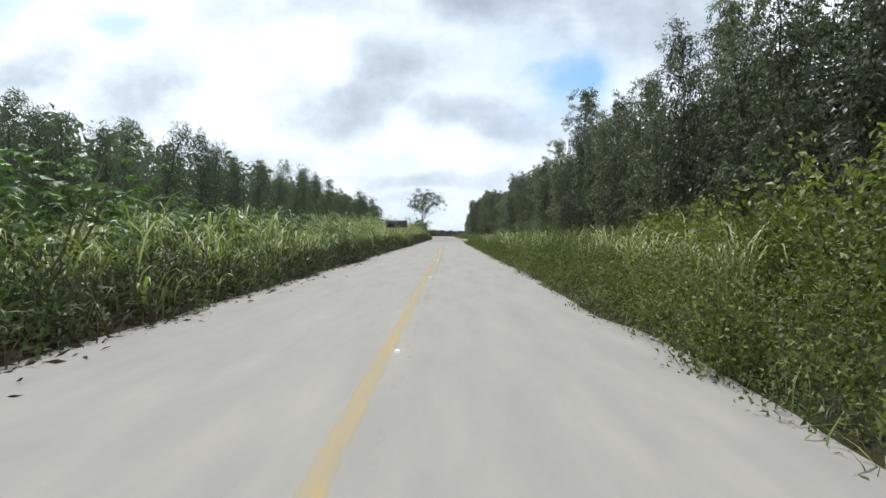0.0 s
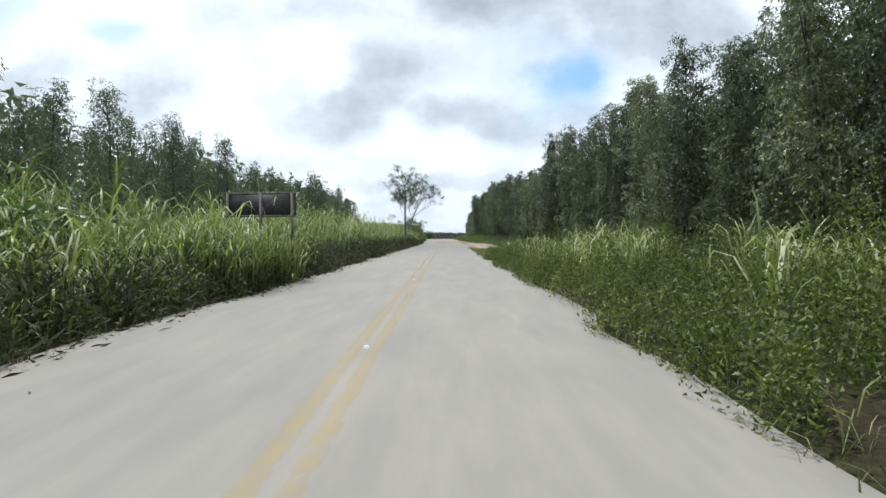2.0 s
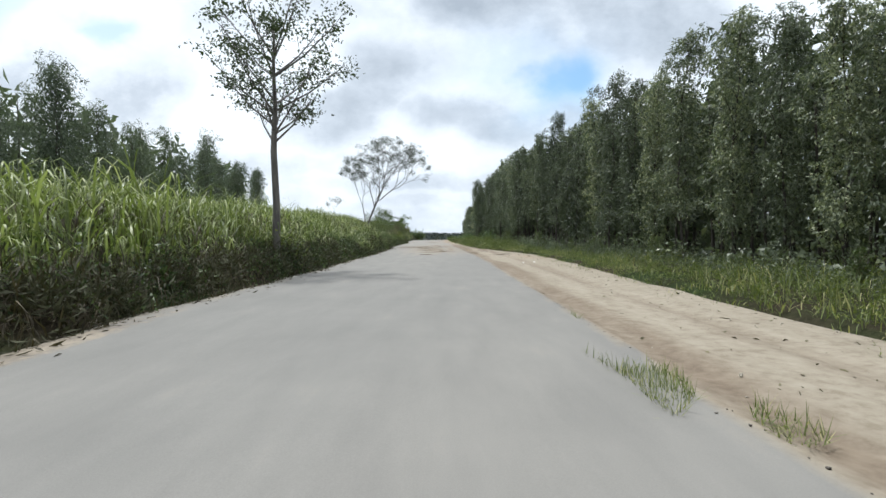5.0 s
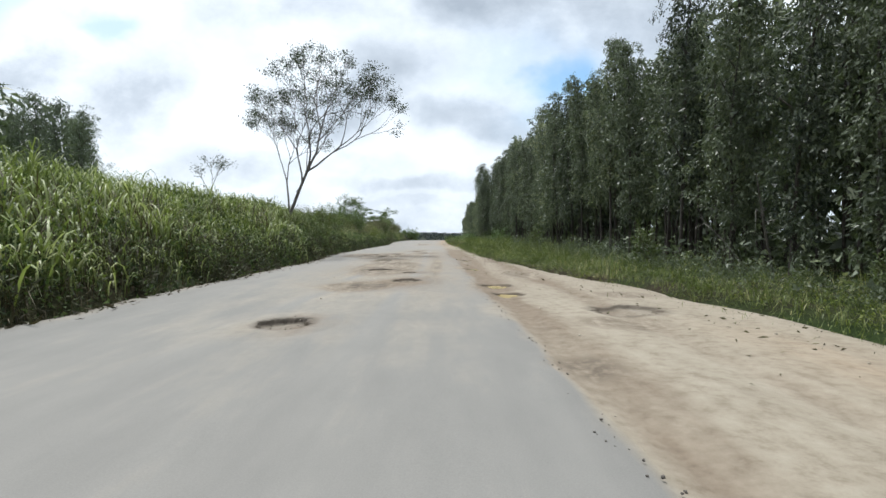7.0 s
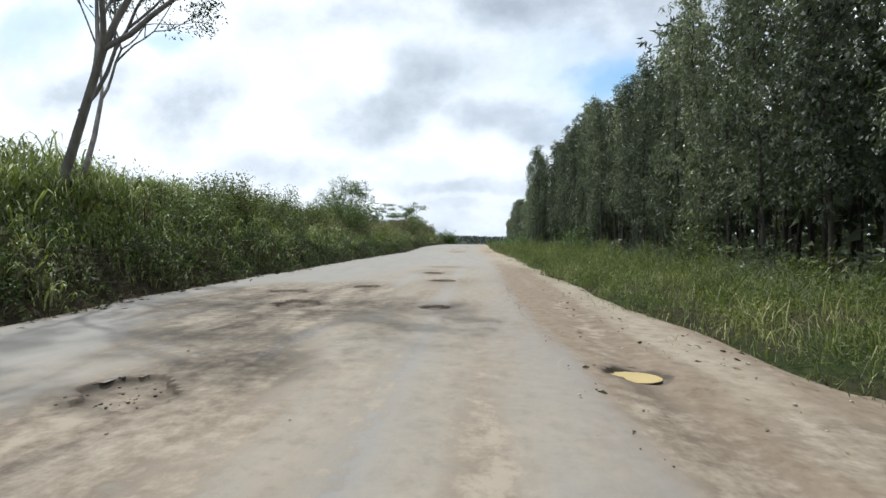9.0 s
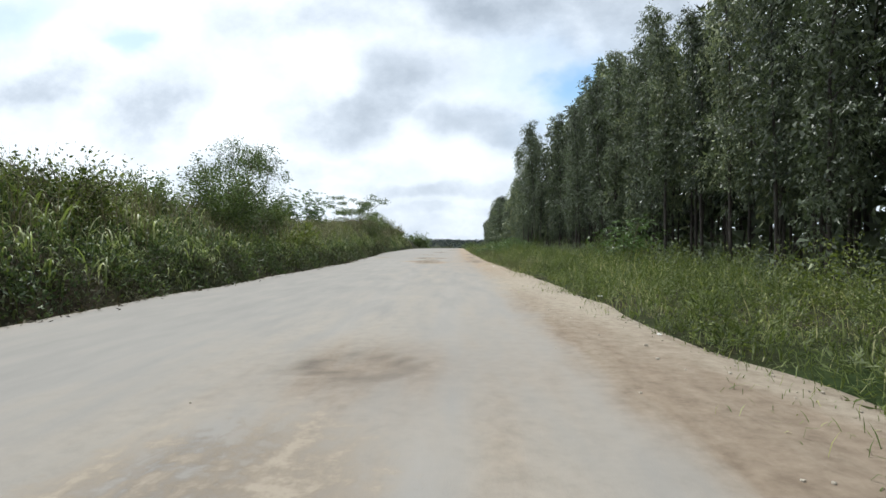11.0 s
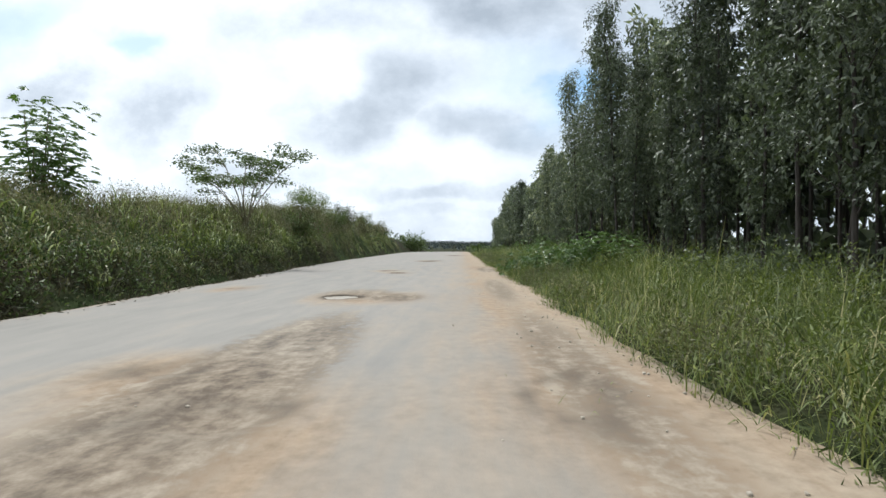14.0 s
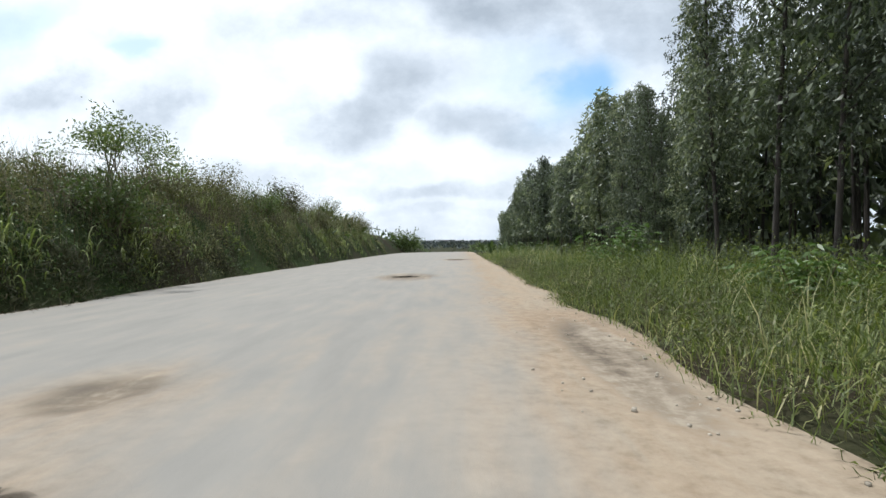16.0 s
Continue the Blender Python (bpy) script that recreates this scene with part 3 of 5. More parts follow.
def build_road():
    xs = np.arange(-11.0, 8.61, 0.19)
    ys = np.concatenate([np.arange(-12, 110, 0.6), np.arange(110, 200, 0.2), np.arange(200, 260, 0.9), np.arange(260, 421, 5.0)])
    X, Y = np.meshgrid(xs, ys)
    Z, broken = road_height(X, Y)
    quads = grid(xs, ys)
    mx, my = X.ravel()[quads].mean(1), Y.ravel()[quads].mean(1)
    for cx, cy, rx, ry, deep in POTHOLES:
        if deep > 0.055:
            keep = np.hypot((mx - cx) / rx, (my - cy) / ry) > 1.25
            quads, mx, my = quads[keep], mx[keep], my[keep]
    me = mesh_from("road", np.stack([X, Y, Z], -1), quads, ROAD, True)
    for key, values in (("sand", sand_amount(X, Y)), ("broken", broken), ("dust", dust_amount(X, Y)), ("damp", damp_amount(X, Y)), ("dirt", dirt_and_shadow_amount(X, Y)), ("clay", clay_amount(X, Y))):
        me.attributes.new(key, "FLOAT", "POINT").data.foreach_set("value", values.astype(np.float32).ravel())
    return tagged(new("road", me), "pale worn asphalt road with sand drifts and potholes", "road", kind="structure")


def build_centre_line():
    """Two worn yellow stripes, painted on the asphalt."""
    for x0, x1, wear in ((-0.71, -0.61, (0.34, 0.36, 0.46, 0.62)), (-0.47, -0.37, (0.72, 0.45, 0.45, 0.58))):
        ys = np.arange(-8, 76, 0.5)
        xs = np.linspace(x0 - 0.04, x1 + 0.04, 5)
        X, Y = np.meshgrid(xs, ys)
        frayed = np.abs(X - (x0 + x1) / 2) / (x1 - x0)
        X = X + 0.012 * wave(Y, Y * 0.3) + np.interp(Y, [0, 28, 48, 64], [0, 0, -0.16, -0.25])
        me = mesh_from("centre_line", np.stack([X, Y, road_height(X, Y)[0] + 0.0015], -1), grid(xs, ys), YELLOW)
        me.attributes.new("worn", "FLOAT", "POINT").data.foreach_set("value", (np.interp(Y, (0, 25, 45, 74), wear) + 0.5 * np.clip(frayed - 0.45, 0, 1)).astype(np.float32).ravel())
        tagged(new("centre_line", me), "faded yellow paint stripe worn into the asphalt", "road marking", "centre stripes", "structure")


def build_edge_line():
    """A stretch of worn white line left at the edge of the asphalt."""
    ys, xs = np.arange(50, 79, 0.5), np.linspace(2.12, 2.26, 5)
    X, Y = np.meshgrid(xs, ys)
    me = mesh_from("edge_line", np.stack([X, Y, road_height(X, Y)[0] + 0.0015], -1), grid(xs, ys), EDGE_WHITE)
    worn = np.interp(Y, (50, 56, 67, 71), (0.7, 0.3, 0.45, 1.3)) + 0.4 * np.clip(np.abs(X - 2.19) / 0.1 - 0.45, 0, 1)
    me.attributes.new("worn", "FLOAT", "POINT").data.foreach_set("value", worn.astype(np.float32).ravel())
    tagged(new("edge_line", me), "worn white line along the asphalt edge", "road marking", kind="structure")


def build_potholes(road):
    """Each deep hole is a ragged pit of its own, with steep broken walls and a rough floor."""
    r = np.random.default_rng(61)
    seg = 64
    a = np.arange(seg) * 2 * np.pi / seg
    for cx, cy, rx, ry, deep in POTHOLES:
        if deep <= 0.055:
            continue
        ragged = (0.9 + 0.22 * wave(2.2 * np.cos(a) + cx, 2.2 * np.sin(a) + cy, cx) + 0.14 * wave(5 * np.cos(a) + cx, 5 * np.sin(a), cy) + 0.06 * r.normal(size=seg)).clip(0.4, 1.09)
        rings, flags, sands, dusts = [], [], [], []
        wide = 1.25 + 0.3 / min(rx, ry)
        for rad, drop, rim in ((wide + 0.15, 0, 0), (wide, 0, 0), (1.25, 0, 0), (1.19, 0, 0.15), (1.08, 0.02, 0.75), (1.02, 0.07, 1.0), (0.985, 0.55, 1.0), (0.93, 0.9, 0.9), (0.75, 1.0, 0.45), (0.4, 0.85, 0.2), (0.02, 0.9, 0.2)):
            q = rad * (ragged if rad < 1.1 else 1)
            x, y = cx + rx * q * np.cos(a), cy + ry * q * np.sin(a)
            z = road_height(x, y)[0] + (0.002 if rad <= wide else -0.02) - deep * drop * (1 + (0.25 * wave(x * 9, y * 8, cy) if drop else 0))
            rings.append(np.stack([x, y, z], -1))
            flags.append(np.full(seg, rim) * r.uniform(0.7, 1.0, seg))
            sands.append(sand_amount(x, y) if rad > 1.0 else np.full(seg, 0.75))
            dusts.append(dust_amount(x, y) * (1.0 if rad > 1.0 else 0.0))
        k, t = np.meshgrid(np.arange(len(rings) - 1), np.arange(seg), indexing="ij")
        u = (t + 1) % seg
        me = mesh_from("pothole", np.concatenate(rings), np.stack([k * seg + t, (k + 1) * seg + t, (k + 1) * seg + u, k * seg + u], -1), ROAD, True)
        damps = [damp_amount(q[:, 0], q[:, 1]) for q in rings]
        for key, values in (("sand", sands), ("broken", flags), ("dust", dusts), ("damp", damps), ("dirt", [dirt_and_shadow_amount(q[:, 0], q[:, 1]) for q in rings]), ("clay", [clay_amount(q[:, 0], q[:, 1]) for q in rings])):
            me.attributes.new(key, "FLOAT", "POINT").data.foreach_set("value", np.concatenate(values).astype(np.float32))
        part("pothole", me, road, "pothole with a dark broken rim")


build_ground()
road = build_road()
build_potholes(road)
build_centre_line()
build_edge_line()


# ---- plantation trees ----
def crown_leaves(r, height, low, spread, boughs, sprays, each, length, shape=(0.75, 1.0, 1.0, 0.95, 0.78, 0.45)):
    """A narrow crown of leafy boughs, each a rounded mass of hanging sprays: bough middles, and foot, way and length of each leaf."""
    t = (np.arange(boughs) + r.uniform(0, 1, boughs)) / boughs
    z = low + (height - low) * t * 0.95
    girth = np.interp(t, [0, 0.12, 0.4, 0.75, 0.92, 1.0], shape)
    a = np.arange(boughs) * 2.4 + r.normal(size=boughs) * 0.5
    size = spread * (0.20 + 0.27 * girth) * r.uniform(0.65, 1.3, boughs)
    rad = np.maximum(spread * girth * r.uniform(0.2, 1.1, boughs) - size * 0.45, 0.05)
    c = np.stack([rad * np.cos(a), rad * np.sin(a), z], -1)
    n = boughs * sprays
    on = unit(r.normal(size=(n, 3)) + np.array((0, 0, 0.55))) * np.array((1, 1, 1.2)) * r.uniform(0.45, 1.0, n)[:, None] ** 0.6
    spray = np.repeat(c, sprays, 0) + on * np.repeat(size, sprays)[:, None]
    outward = np.repeat(on, each, 0)
    base = np.repeat(spray, each, 0) + r.normal(size=(n * each, 3)) * 0.10 * spread / 1.6
    way = r.normal(size=(len(base), 3)) * 0.42 + outward * 0.5 + np.array((0, 0, -0.75))
    return c, base, way, length * r.uniform(0.55, 1.3, len(base))


def eucalyptus(seed, height, low, spread, boughs, sprays, each, label, leaf=EUCA, length=0.38, **more):
    r = np.random.default_rng(seed)
    tree = thing("eucalyptus_tree", label, "tree", "plantation trees")
    wood = Heap()
    zs = np.linspace(-0.3, height * 0.96, 9)
    bend = 0.16 * np.cumsum(r.normal(size=(9, 2)), 0) * np.linspace(0.1, 1, 9)[:, None]
    line = np.c_[bend, zs]
    tube(wood, line, np.interp(zs, [-0.3, 0.5, height], [0.105, 0.075, 0.012]) * height / 13, 7)
    centres, base, way, lens = crown_leaves(r, height, low, spread, boughs, sprays, each, length, **more)
    shift = np.stack([np.interp(base[:, 2], zs, bend[:, k]) for k in (0, 1)], -1)
    base[:, :2] += shift
    for k in range(0, boughs, 2):
        c = centres[k] + np.r_[np.interp(centres[k, 2], zs, bend[:, 0]), np.interp(centres[k, 2], zs, bend[:, 1]), 0]
        z0 = max(low * 0.7, c[2] - 0.7 * np.hypot(c[0], c[1]) - 0.4)
        start = np.array([np.interp(z0, zs, bend[:, 0]), np.interp(z0, zs, bend[:, 1]), z0])
        tube(wood, [start, start * 0.45 + c * 0.55 + (0, 0, 0.1), c], [0.03, 0.02, 0.006], 4)
    green = Heap()
    leaves(green, base, way, lens, lens * 0.32, r, slim=True)
    n = 1500
    t = r.uniform(0.04, 0.93, n)
    a, out = r.uniform(0, 2 * np.pi, n), spread * 0.55 * np.sqrt(r.uniform(0, 1, n)) * np.interp(t, [0, 0.12, 0.75, 0.93], [0.6, 1.0, 0.85, 0.4])
    z = low + (height - low) * t
    inner = np.stack([out * np.cos(a) + np.interp(z, zs, bend[:, 0]), out * np.sin(a) + np.interp(z, zs, bend[:, 1]), z], -1)
    big = r.uniform(0.15, 0.27, n) * height / 12
    leaves(green, inner, r.normal(size=(n, 3)) * 0.5 + np.array((0, 0, -0.8)), big, big * 0.5, r, slim=True)
    part("trunk", wood.mesh("trunk", BARK, True), tree, "slender brown trunk with thin limbs")
    part("crown", green.mesh("crown", leaf), tree, "drooping grey-green leaves")
    return tree


def place_copy(proto, x, y, turn, size, first, z=None):
    """Sets the first one of a kind itself, later ones as copies."""
    m = pose(x, y, float(ground_height(x, y)) if z is None else z, 0, 0, turn) @ Matrix.Scale(size, 4)
    if first:
        proto.matrix_basis = m
        return proto
    return copy_thing(proto, m)


def tree_height(y):
    """How tall the plantation stands along the road."""
    return np.interp(y, [24, 33, 36, 41, 45, 55, 65, 79, 88, 92, 99, 107, 120, 129, 141, 150, 158, 166, 180, 195, 200, 203, 211, 213.5, 220, 230, 238, 260, 270, 300, 330],
                     [12.4, 11.6, 10.6, 13.9, 11.4, 11.2, 12.0, 11.9, 12.4, 9.8, 11.0, 11.8, 12.6, 13.6, 14.6, 15.6, 16.4, 15.6, 18.2, 19.4, 14.4, 19.0, 19.0, 12.6, 12.2, 13.2, 11.6, 12.8, 14.2, 12.0, 11.5])


def build_plantation():
    r = np.random.default_rng(5)
    full = "tall slender eucalyptus leafy almost to the ground"
    bare = "tall slender eucalyptus with a bare lower trunk"
    leafy = [eucalyptus(100 + k, 12.0, 1.0 + 0.35 * (k % 4), 1.5 + 0.12 * (k % 3), 26, 21, 19, full, length=0.17) for k in range(5)]
    stems = [eucalyptus(120 + k, 15.0, 1.9 + 0.8 * (k % 4), 1.6 + 0.12 * (k % 3), 25, 21, 19, bare, length=0.165) for k in range(5)]
    back = [eucalyptus(140 + k, 13.0, 2.4 + 0.6 * k, 1.8, 32, 9, 7, "eucalyptus standing in the second row", length=0.44) for k in range(3)]
    used = set()
    for row, x0 in enumerate((11.9, 14.6)):
        y = 8.0 + row * 1.4
        while y < 318:
            if row or y > 226:
                kind, high = back, 13.0
            elif 126 < y < 212:
                kind, high = stems, 15.0
            else:
                kind, high = leafy, 12.0
            proto = kind[int(r.integers(0, len(kind)))]
            grow_by = tree_height(y) / high * r.uniform(0.86, 1.02)
            place_copy(proto, x0 - np.interp(y, [196, 203, 211, 214], [0, 1.7, 1.7, 0.2]) * (row == 0) + r.normal() * 0.3, y + r.normal() * 0.3, r.uniform(0, 360), grow_by, proto.name not in used)
            used.add(proto.name)
            y += 2.75 if row == 0 else 3.2
    # the rows behind, which cannot be counted
    wood, green = Heap(), Heap()
    for x0 in (17.4, 20.4, 24.0, 28.5, 33.0):
        y = -8.0
        while y < 330:
            x1, y1, h = x0 + r.normal() * 0.3, y + r.normal() * 0.4, tree_height(y) * r.uniform(0.82, 0.98) * np.interp(y, [140, 155, 205, 215], [1, 0.8, 0.8, 1])
            z0 = float(ground_height(x1, y1))
            tube(wood, [(x1, y1, z0 - 0.2), (x1 + r.normal() * 0.15, y1, z0 + h * 0.5), (x1, y1, z0 + h * 0.95)], [0.12, 0.09, 0.02], 4)
            _, base, way, lens = crown_leaves(r, h, h * (0.22 if x0 < 26 else 0.0), 1.8, 20, 5, 5 if x0 < 19 else 2 if x0 < 26 else 1, 0.75 if x0 < 19 else 1.0)
            leaves(green, base + (x1, y1, z0), way, lens, lens * 0.55, r, slim=True)
            y += 3.4
    for y in np.arange(96, 232, 0.62):
        x1, h = r.uniform(12.6, 21.0), tree_height(y) * r.uniform(0.5, 0.75)
        z0 = float(ground_height(x1, y))
        tube(wood, [(x1, y, z0 - 0.2), (x1 + r.normal() * 0.15, y + r.normal() * 0.15, z0 + h)], [r.uniform(0.05, 0.1), 0.035], 5)
    grove = thing("plantation_rows", "dense eucalyptus stand behind the first rows", "trees", kind="stuff")
    part("trunk", wood.mesh("trunk", BARK, True), grove)
    part("crown", green.mesh("crown", EUCA), grove)
    # young growth at the edge of the stand
    young = [leafy_bush("young_eucalyptus", "bushy light green young eucalyptus at the plantation edge", 150 + k, (0.7, 0.75, 2.0 + 0.3 * k), SPROUT, 1100, 0.24, 0.26, "young tree") for k in range(3)]
    for n, y in enumerate(np.arange(60, 226, 8.1)):
        k = n % 3
        place_copy(young[k], 10.2 + r.uniform(-0.4, 0.7), float(y + r.uniform(-2, 2)), r.uniform(0, 360), r.uniform(0.5, 1.05), n < 3)


def build_left_plantation():
    r = np.random.default_rng(8)
    protos = [eucalyptus(200 + k, 8.6 + 0.4 * k, 1.0 + 0.3 * k, 1.75, 30, 14, 10, "young eucalyptus with a pointed green crown, paled by painted haze", EUCA_FAR, 0.175, shape=(0.8, 1.0, 1.0, 0.82, 0.56, 0.26)) for k in range(4)]
    used = set()
    for row, x0 in enumerate((-19.5, -22.5)):
        y = 14.0 + row * 1.6
        while y < (134 if row == 0 else 141):
            k = int(r.integers(0, 4))
            size = r.uniform(0.84, 1.02) if r.uniform() < 0.85 else r.uniform(1.02, 1.14)
            place_copy(protos[k], x0 + r.normal() * 0.5, y + r.normal() * 0.5, r.uniform(0, 360), size * np.interp(y, [0, 60, 90, 118, 140], [0.98, 0.95, 0.88, 0.80, 0.82]), k not in used)
            used.add(k)
            y += 2.25 if row == 0 else 2.7
    for x, y, s in ((-26.5, 144, 0.9), (-28.0, 147.5, 0.98), (-25.0, 139.5, 0.8), (-31.5, 150, 1.0), (-30.0, 144.5, 1.0), (-34.0, 148, 1.0)):
        place_copy(protos[int(r.integers(0, 4))], x, y, r.uniform(0, 360), s, False)
    wood, green = Heap(), Heap()
    for x0 in (-26.0, -30.0, -35.0, -41.0):
        y = 2.0
        while y < 142:
            x1, y1, h = x0 + r.normal() * 0.5, y + r.normal() * 0.5, 8.6 * r.uniform(0.78, 1.1)
            z0 = float(ground_height(x1, y1))
            tube(wood, [(x1, y1, z0 - 0.2), (x1, y1, z0 + h * 0.5), (x1, y1, z0 + h * 0.95)], [0.10, 0.08, 0.02], 4)
            _, base, way, lens = crown_leaves(r, h, h * 0.05, 1.9, 16, 5, 3, 0.85)
            leaves(green, base + (x1, y1, z0), way, lens, lens * 0.45, r, slim=True)
            y += 3.4
    grove = thing("plantation_rows", "young eucalyptus stand beyond the grass bank, haze put into its leaf colour", "trees", kind="stuff")
    part("trunk", wood.mesh("trunk", BARK, True), grove)
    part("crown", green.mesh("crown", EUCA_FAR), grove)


# ---- single trees and shrubs ----
def grow(r, wood, tips, start, way, length, radius, depth, spread, rise, sides=6, first=None):
    """One limb and those that fork from it; tips gathers the ends of the twigs."""
    n = 5
    pts, d = [np.array(start, float)], unit(np.array(way, float))
    for _ in range(n - 1):
        d = unit(d + r.normal(size=3) * 0.10 + np.array((0, 0, rise * 0.10)))
        pts.append(pts[-1] + d * length / (n - 1))
    end = radius * (0.62 if depth else 0.3)
    tube(wood, pts, np.linspace(radius, end, n), sides)
    if depth == 0:
        tips.append((pts[-1], d))
        tips.append((pts[-2], d))
        return
    kids = 2 + (r.uniform() < 0.65)
    a0 = r.uniform(0, 2 * np.pi)
    side = unit(np.cross(d, (0.2, 0.1, 0.97) if abs(d[2]) < 0.95 else (1.0, 0, 0)))
    over = np.cross(d, side)
    for k in range(kids):
        a = a0 + 2 * np.pi * k / kids + r.normal() * 0.25
        s = spread * r.uniform(0.7, 1.25)
        nd = d * math.cos(s) + (side * math.cos(a) + over * math.sin(a)) * math.sin(s)
        grow(r, wood, tips, pts[-1] if k < 2 else pts[-2], nd, (length if first is None else first) * r.uniform(0.62, 0.86), end, depth - 1, spread, rise, max(4, sides - 1))


def fork_tree(name, label, category, seed, stems, spread, rise, leaf, each, length, droop, bark, scatter=0.35, wide=0.42):
    """A tree of forking limbs; stems: (foot, way, length, radius, depth) of each stem."""
    r = np.random.default_rng(seed)
    tree = thing(name, label, category)
    tips = []
    for k, (foot, way, length0, radius, depth, *fork) in enumerate(stems):
        wood = Heap()
        grow(r, wood, tips, foot, way, length0, radius, depth, spread, rise, 8, fork[0] if fork else None)
        part("trunk", wood.mesh("trunk", bark, True), tree, "forking bare limbs")
    at, d = np.array([p for p, _ in tips]), np.array([q for _, q in tips])
    base = np.repeat(at, each, 0) + r.normal(size=(len(at) * each, 3)) * scatter
    way = np.repeat(d, each, 0) * 0.5 + r.normal(size=(len(base), 3)) * 0.6 + np.array((0, 0, -droop))
    green = Heap()
    lens = length * r.uniform(0.6, 1.3, len(base))
    leaves(green, base, way, lens, lens * wide, r)
    part("crown", green.mesh("crown", leaf), tree)
    return tree


def stand(ob, x, y, turn=0.0, size=1.0, sink=0.1):
    ob.matrix_basis = pose(x, y, float(ground_height(x, y)) - sink, 0, 0, turn) @ Matrix.Scale(size, 4)
    return ob


def umbrella_tree():
    """A low tree of a few slanting stems under flat tiers of leaves."""
    r = np.random.default_rng(43)
    tree = thing("umbrella_tree", "small tree with flat spreading tiers of green leaves", "tree")
    green = Heap()
    tiers = []
    for a, reach, top in ((0.3, 3.0, 4.5), (0.7, 1.8, 5.0), (1.3, 2.2, 4.3), (2.4, 2.6, 3.3), (3.0, 3.3, 3.9), (3.5, 1.6, 4.8), (4.4, 2.3, 3.0), (5.4, 2.7, 3.6)):
        wood = Heap()
        end = np.array((reach * math.cos(a), reach * math.sin(a), top))
        knee = end * (0.25, 0.25, 0.5) + r.normal(size=3) * 0.08
        tube(wood, [(0.05 * math.cos(a), 0.05 * math.sin(a), -0.3), (0.12 * math.cos(a), 0.12 * math.sin(a), 1.1), knee, knee * 0.5 + end * 0.5 + (0, 0, 0.2), end], [0.045, 0.038, 0.03, 0.022, 0.009], 6)
        tiers.append(end)
        for _ in range(5):
            t = r.uniform(0.25, 0.9)
            p = knee + (end - knee) * t + (0, 0, 0.12)
            q = p + np.r_[r.normal(size=2) * 0.7, r.uniform(-0.1, 0.75)]
            tube(wood, [p, (p + q) / 2 + (0, 0, 0.08), q], [0.018, 0.012, 0.005], 4)
            tiers.append(q)
        part("limb", wood.mesh("limb", STEM, True), tree)
    at = np.array(tiers)
    base = np.repeat(at, 95, 0) + r.normal(size=(len(at) * 95, 3)) * (0.30, 0.30, 0.10)
    base[:, 2] -= 0.12 * np.hypot(*(base - np.repeat(at, 95, 0))[:, :2].T)
    way = r.normal(size=(len(base), 3)) * (1, 1, 0.3) + np.array((0, 0, -0.3))
    ln = r.uniform(0.09, 0.2, len(base))
    leaves(green, base, way, ln, ln * 0.5, r)
    tagged(part("crown", green.mesh("crown", BUSH), tree), kind="stuff")
    return tree


def round_tree():
    """A straight trunk under one rounded airy crown; the leaves sit in tufts at the twig ends."""
    r = np.random.default_rng(33)
    tree = thing("roadside_tree", "slender grey tree with a sparse rounded crown", "tree")
    wood, green = Heap(), Heap()
    line = np.array([(0, 0, -0.3), (0.05, 0, 2.0), (-0.04, 0.05, 4.0), (0.06, 0, 5.6), (0.0, 0.05, 7.2), (0.1, 0, 8.8)])
    tube(wood, line, [0.17, 0.13, 0.115, 0.09, 0.055, 0.02], 8)
    tips = []
    for k in range(22):
        a, up = k * 2.4 + r.normal() * 0.2, -0.85 + 1.8 * (k + 0.5) / 22
        out = math.sqrt(max(1 - up * up, 0.05)) * r.uniform(0.75, 1.05)
        end = np.array((2.55 * out * math.cos(a), 2.55 * out * math.sin(a), 7.7 + 2.2 * up))
        z0 = np.clip(end[2] - r.uniform(1.4, 2.4), 4.3, 8.3)
        start = np.array([np.interp(z0, line[:, 2], line[:, i]) for i in (0, 1)] + [z0])
        mid = start * 0.5 + end * 0.5 + (0, 0, -0.15)
        tube(wood, [start, mid, end], [0.045, 0.03, 0.012], 5)
        for _ in range(7):
            t = r.uniform(0.35, 1.0)
            p = start + (end - start) * t
            q = p + unit(end - start + r.normal(size=3) * 1.1) * r.uniform(0.35, 0.95)
            tube(wood, [p, (p + q) / 2 + (0, 0, 0.05), q], [0.014, 0.01, 0.004], 4)
            tips.append(q)
    at = np.array(tips)
    each = 28
    base = np.repeat(at, each, 0) + r.normal(size=(len(at) * each, 3)) * (0.24, 0.24, 0.13)
    ln = r.uniform(0.08, 0.19, len(base))
    leaves(green, base, r.normal(size=(len(base), 3)) * 0.7 + np.array((0, 0, -0.25)), ln, ln * 0.5, r)
    part("trunk", wood.mesh("trunk", PALE_BARK, True), tree, "straight grey trunk with thin limbs")
    part("crown", green.mesh("crown", FEATHER), tree)
    return tree


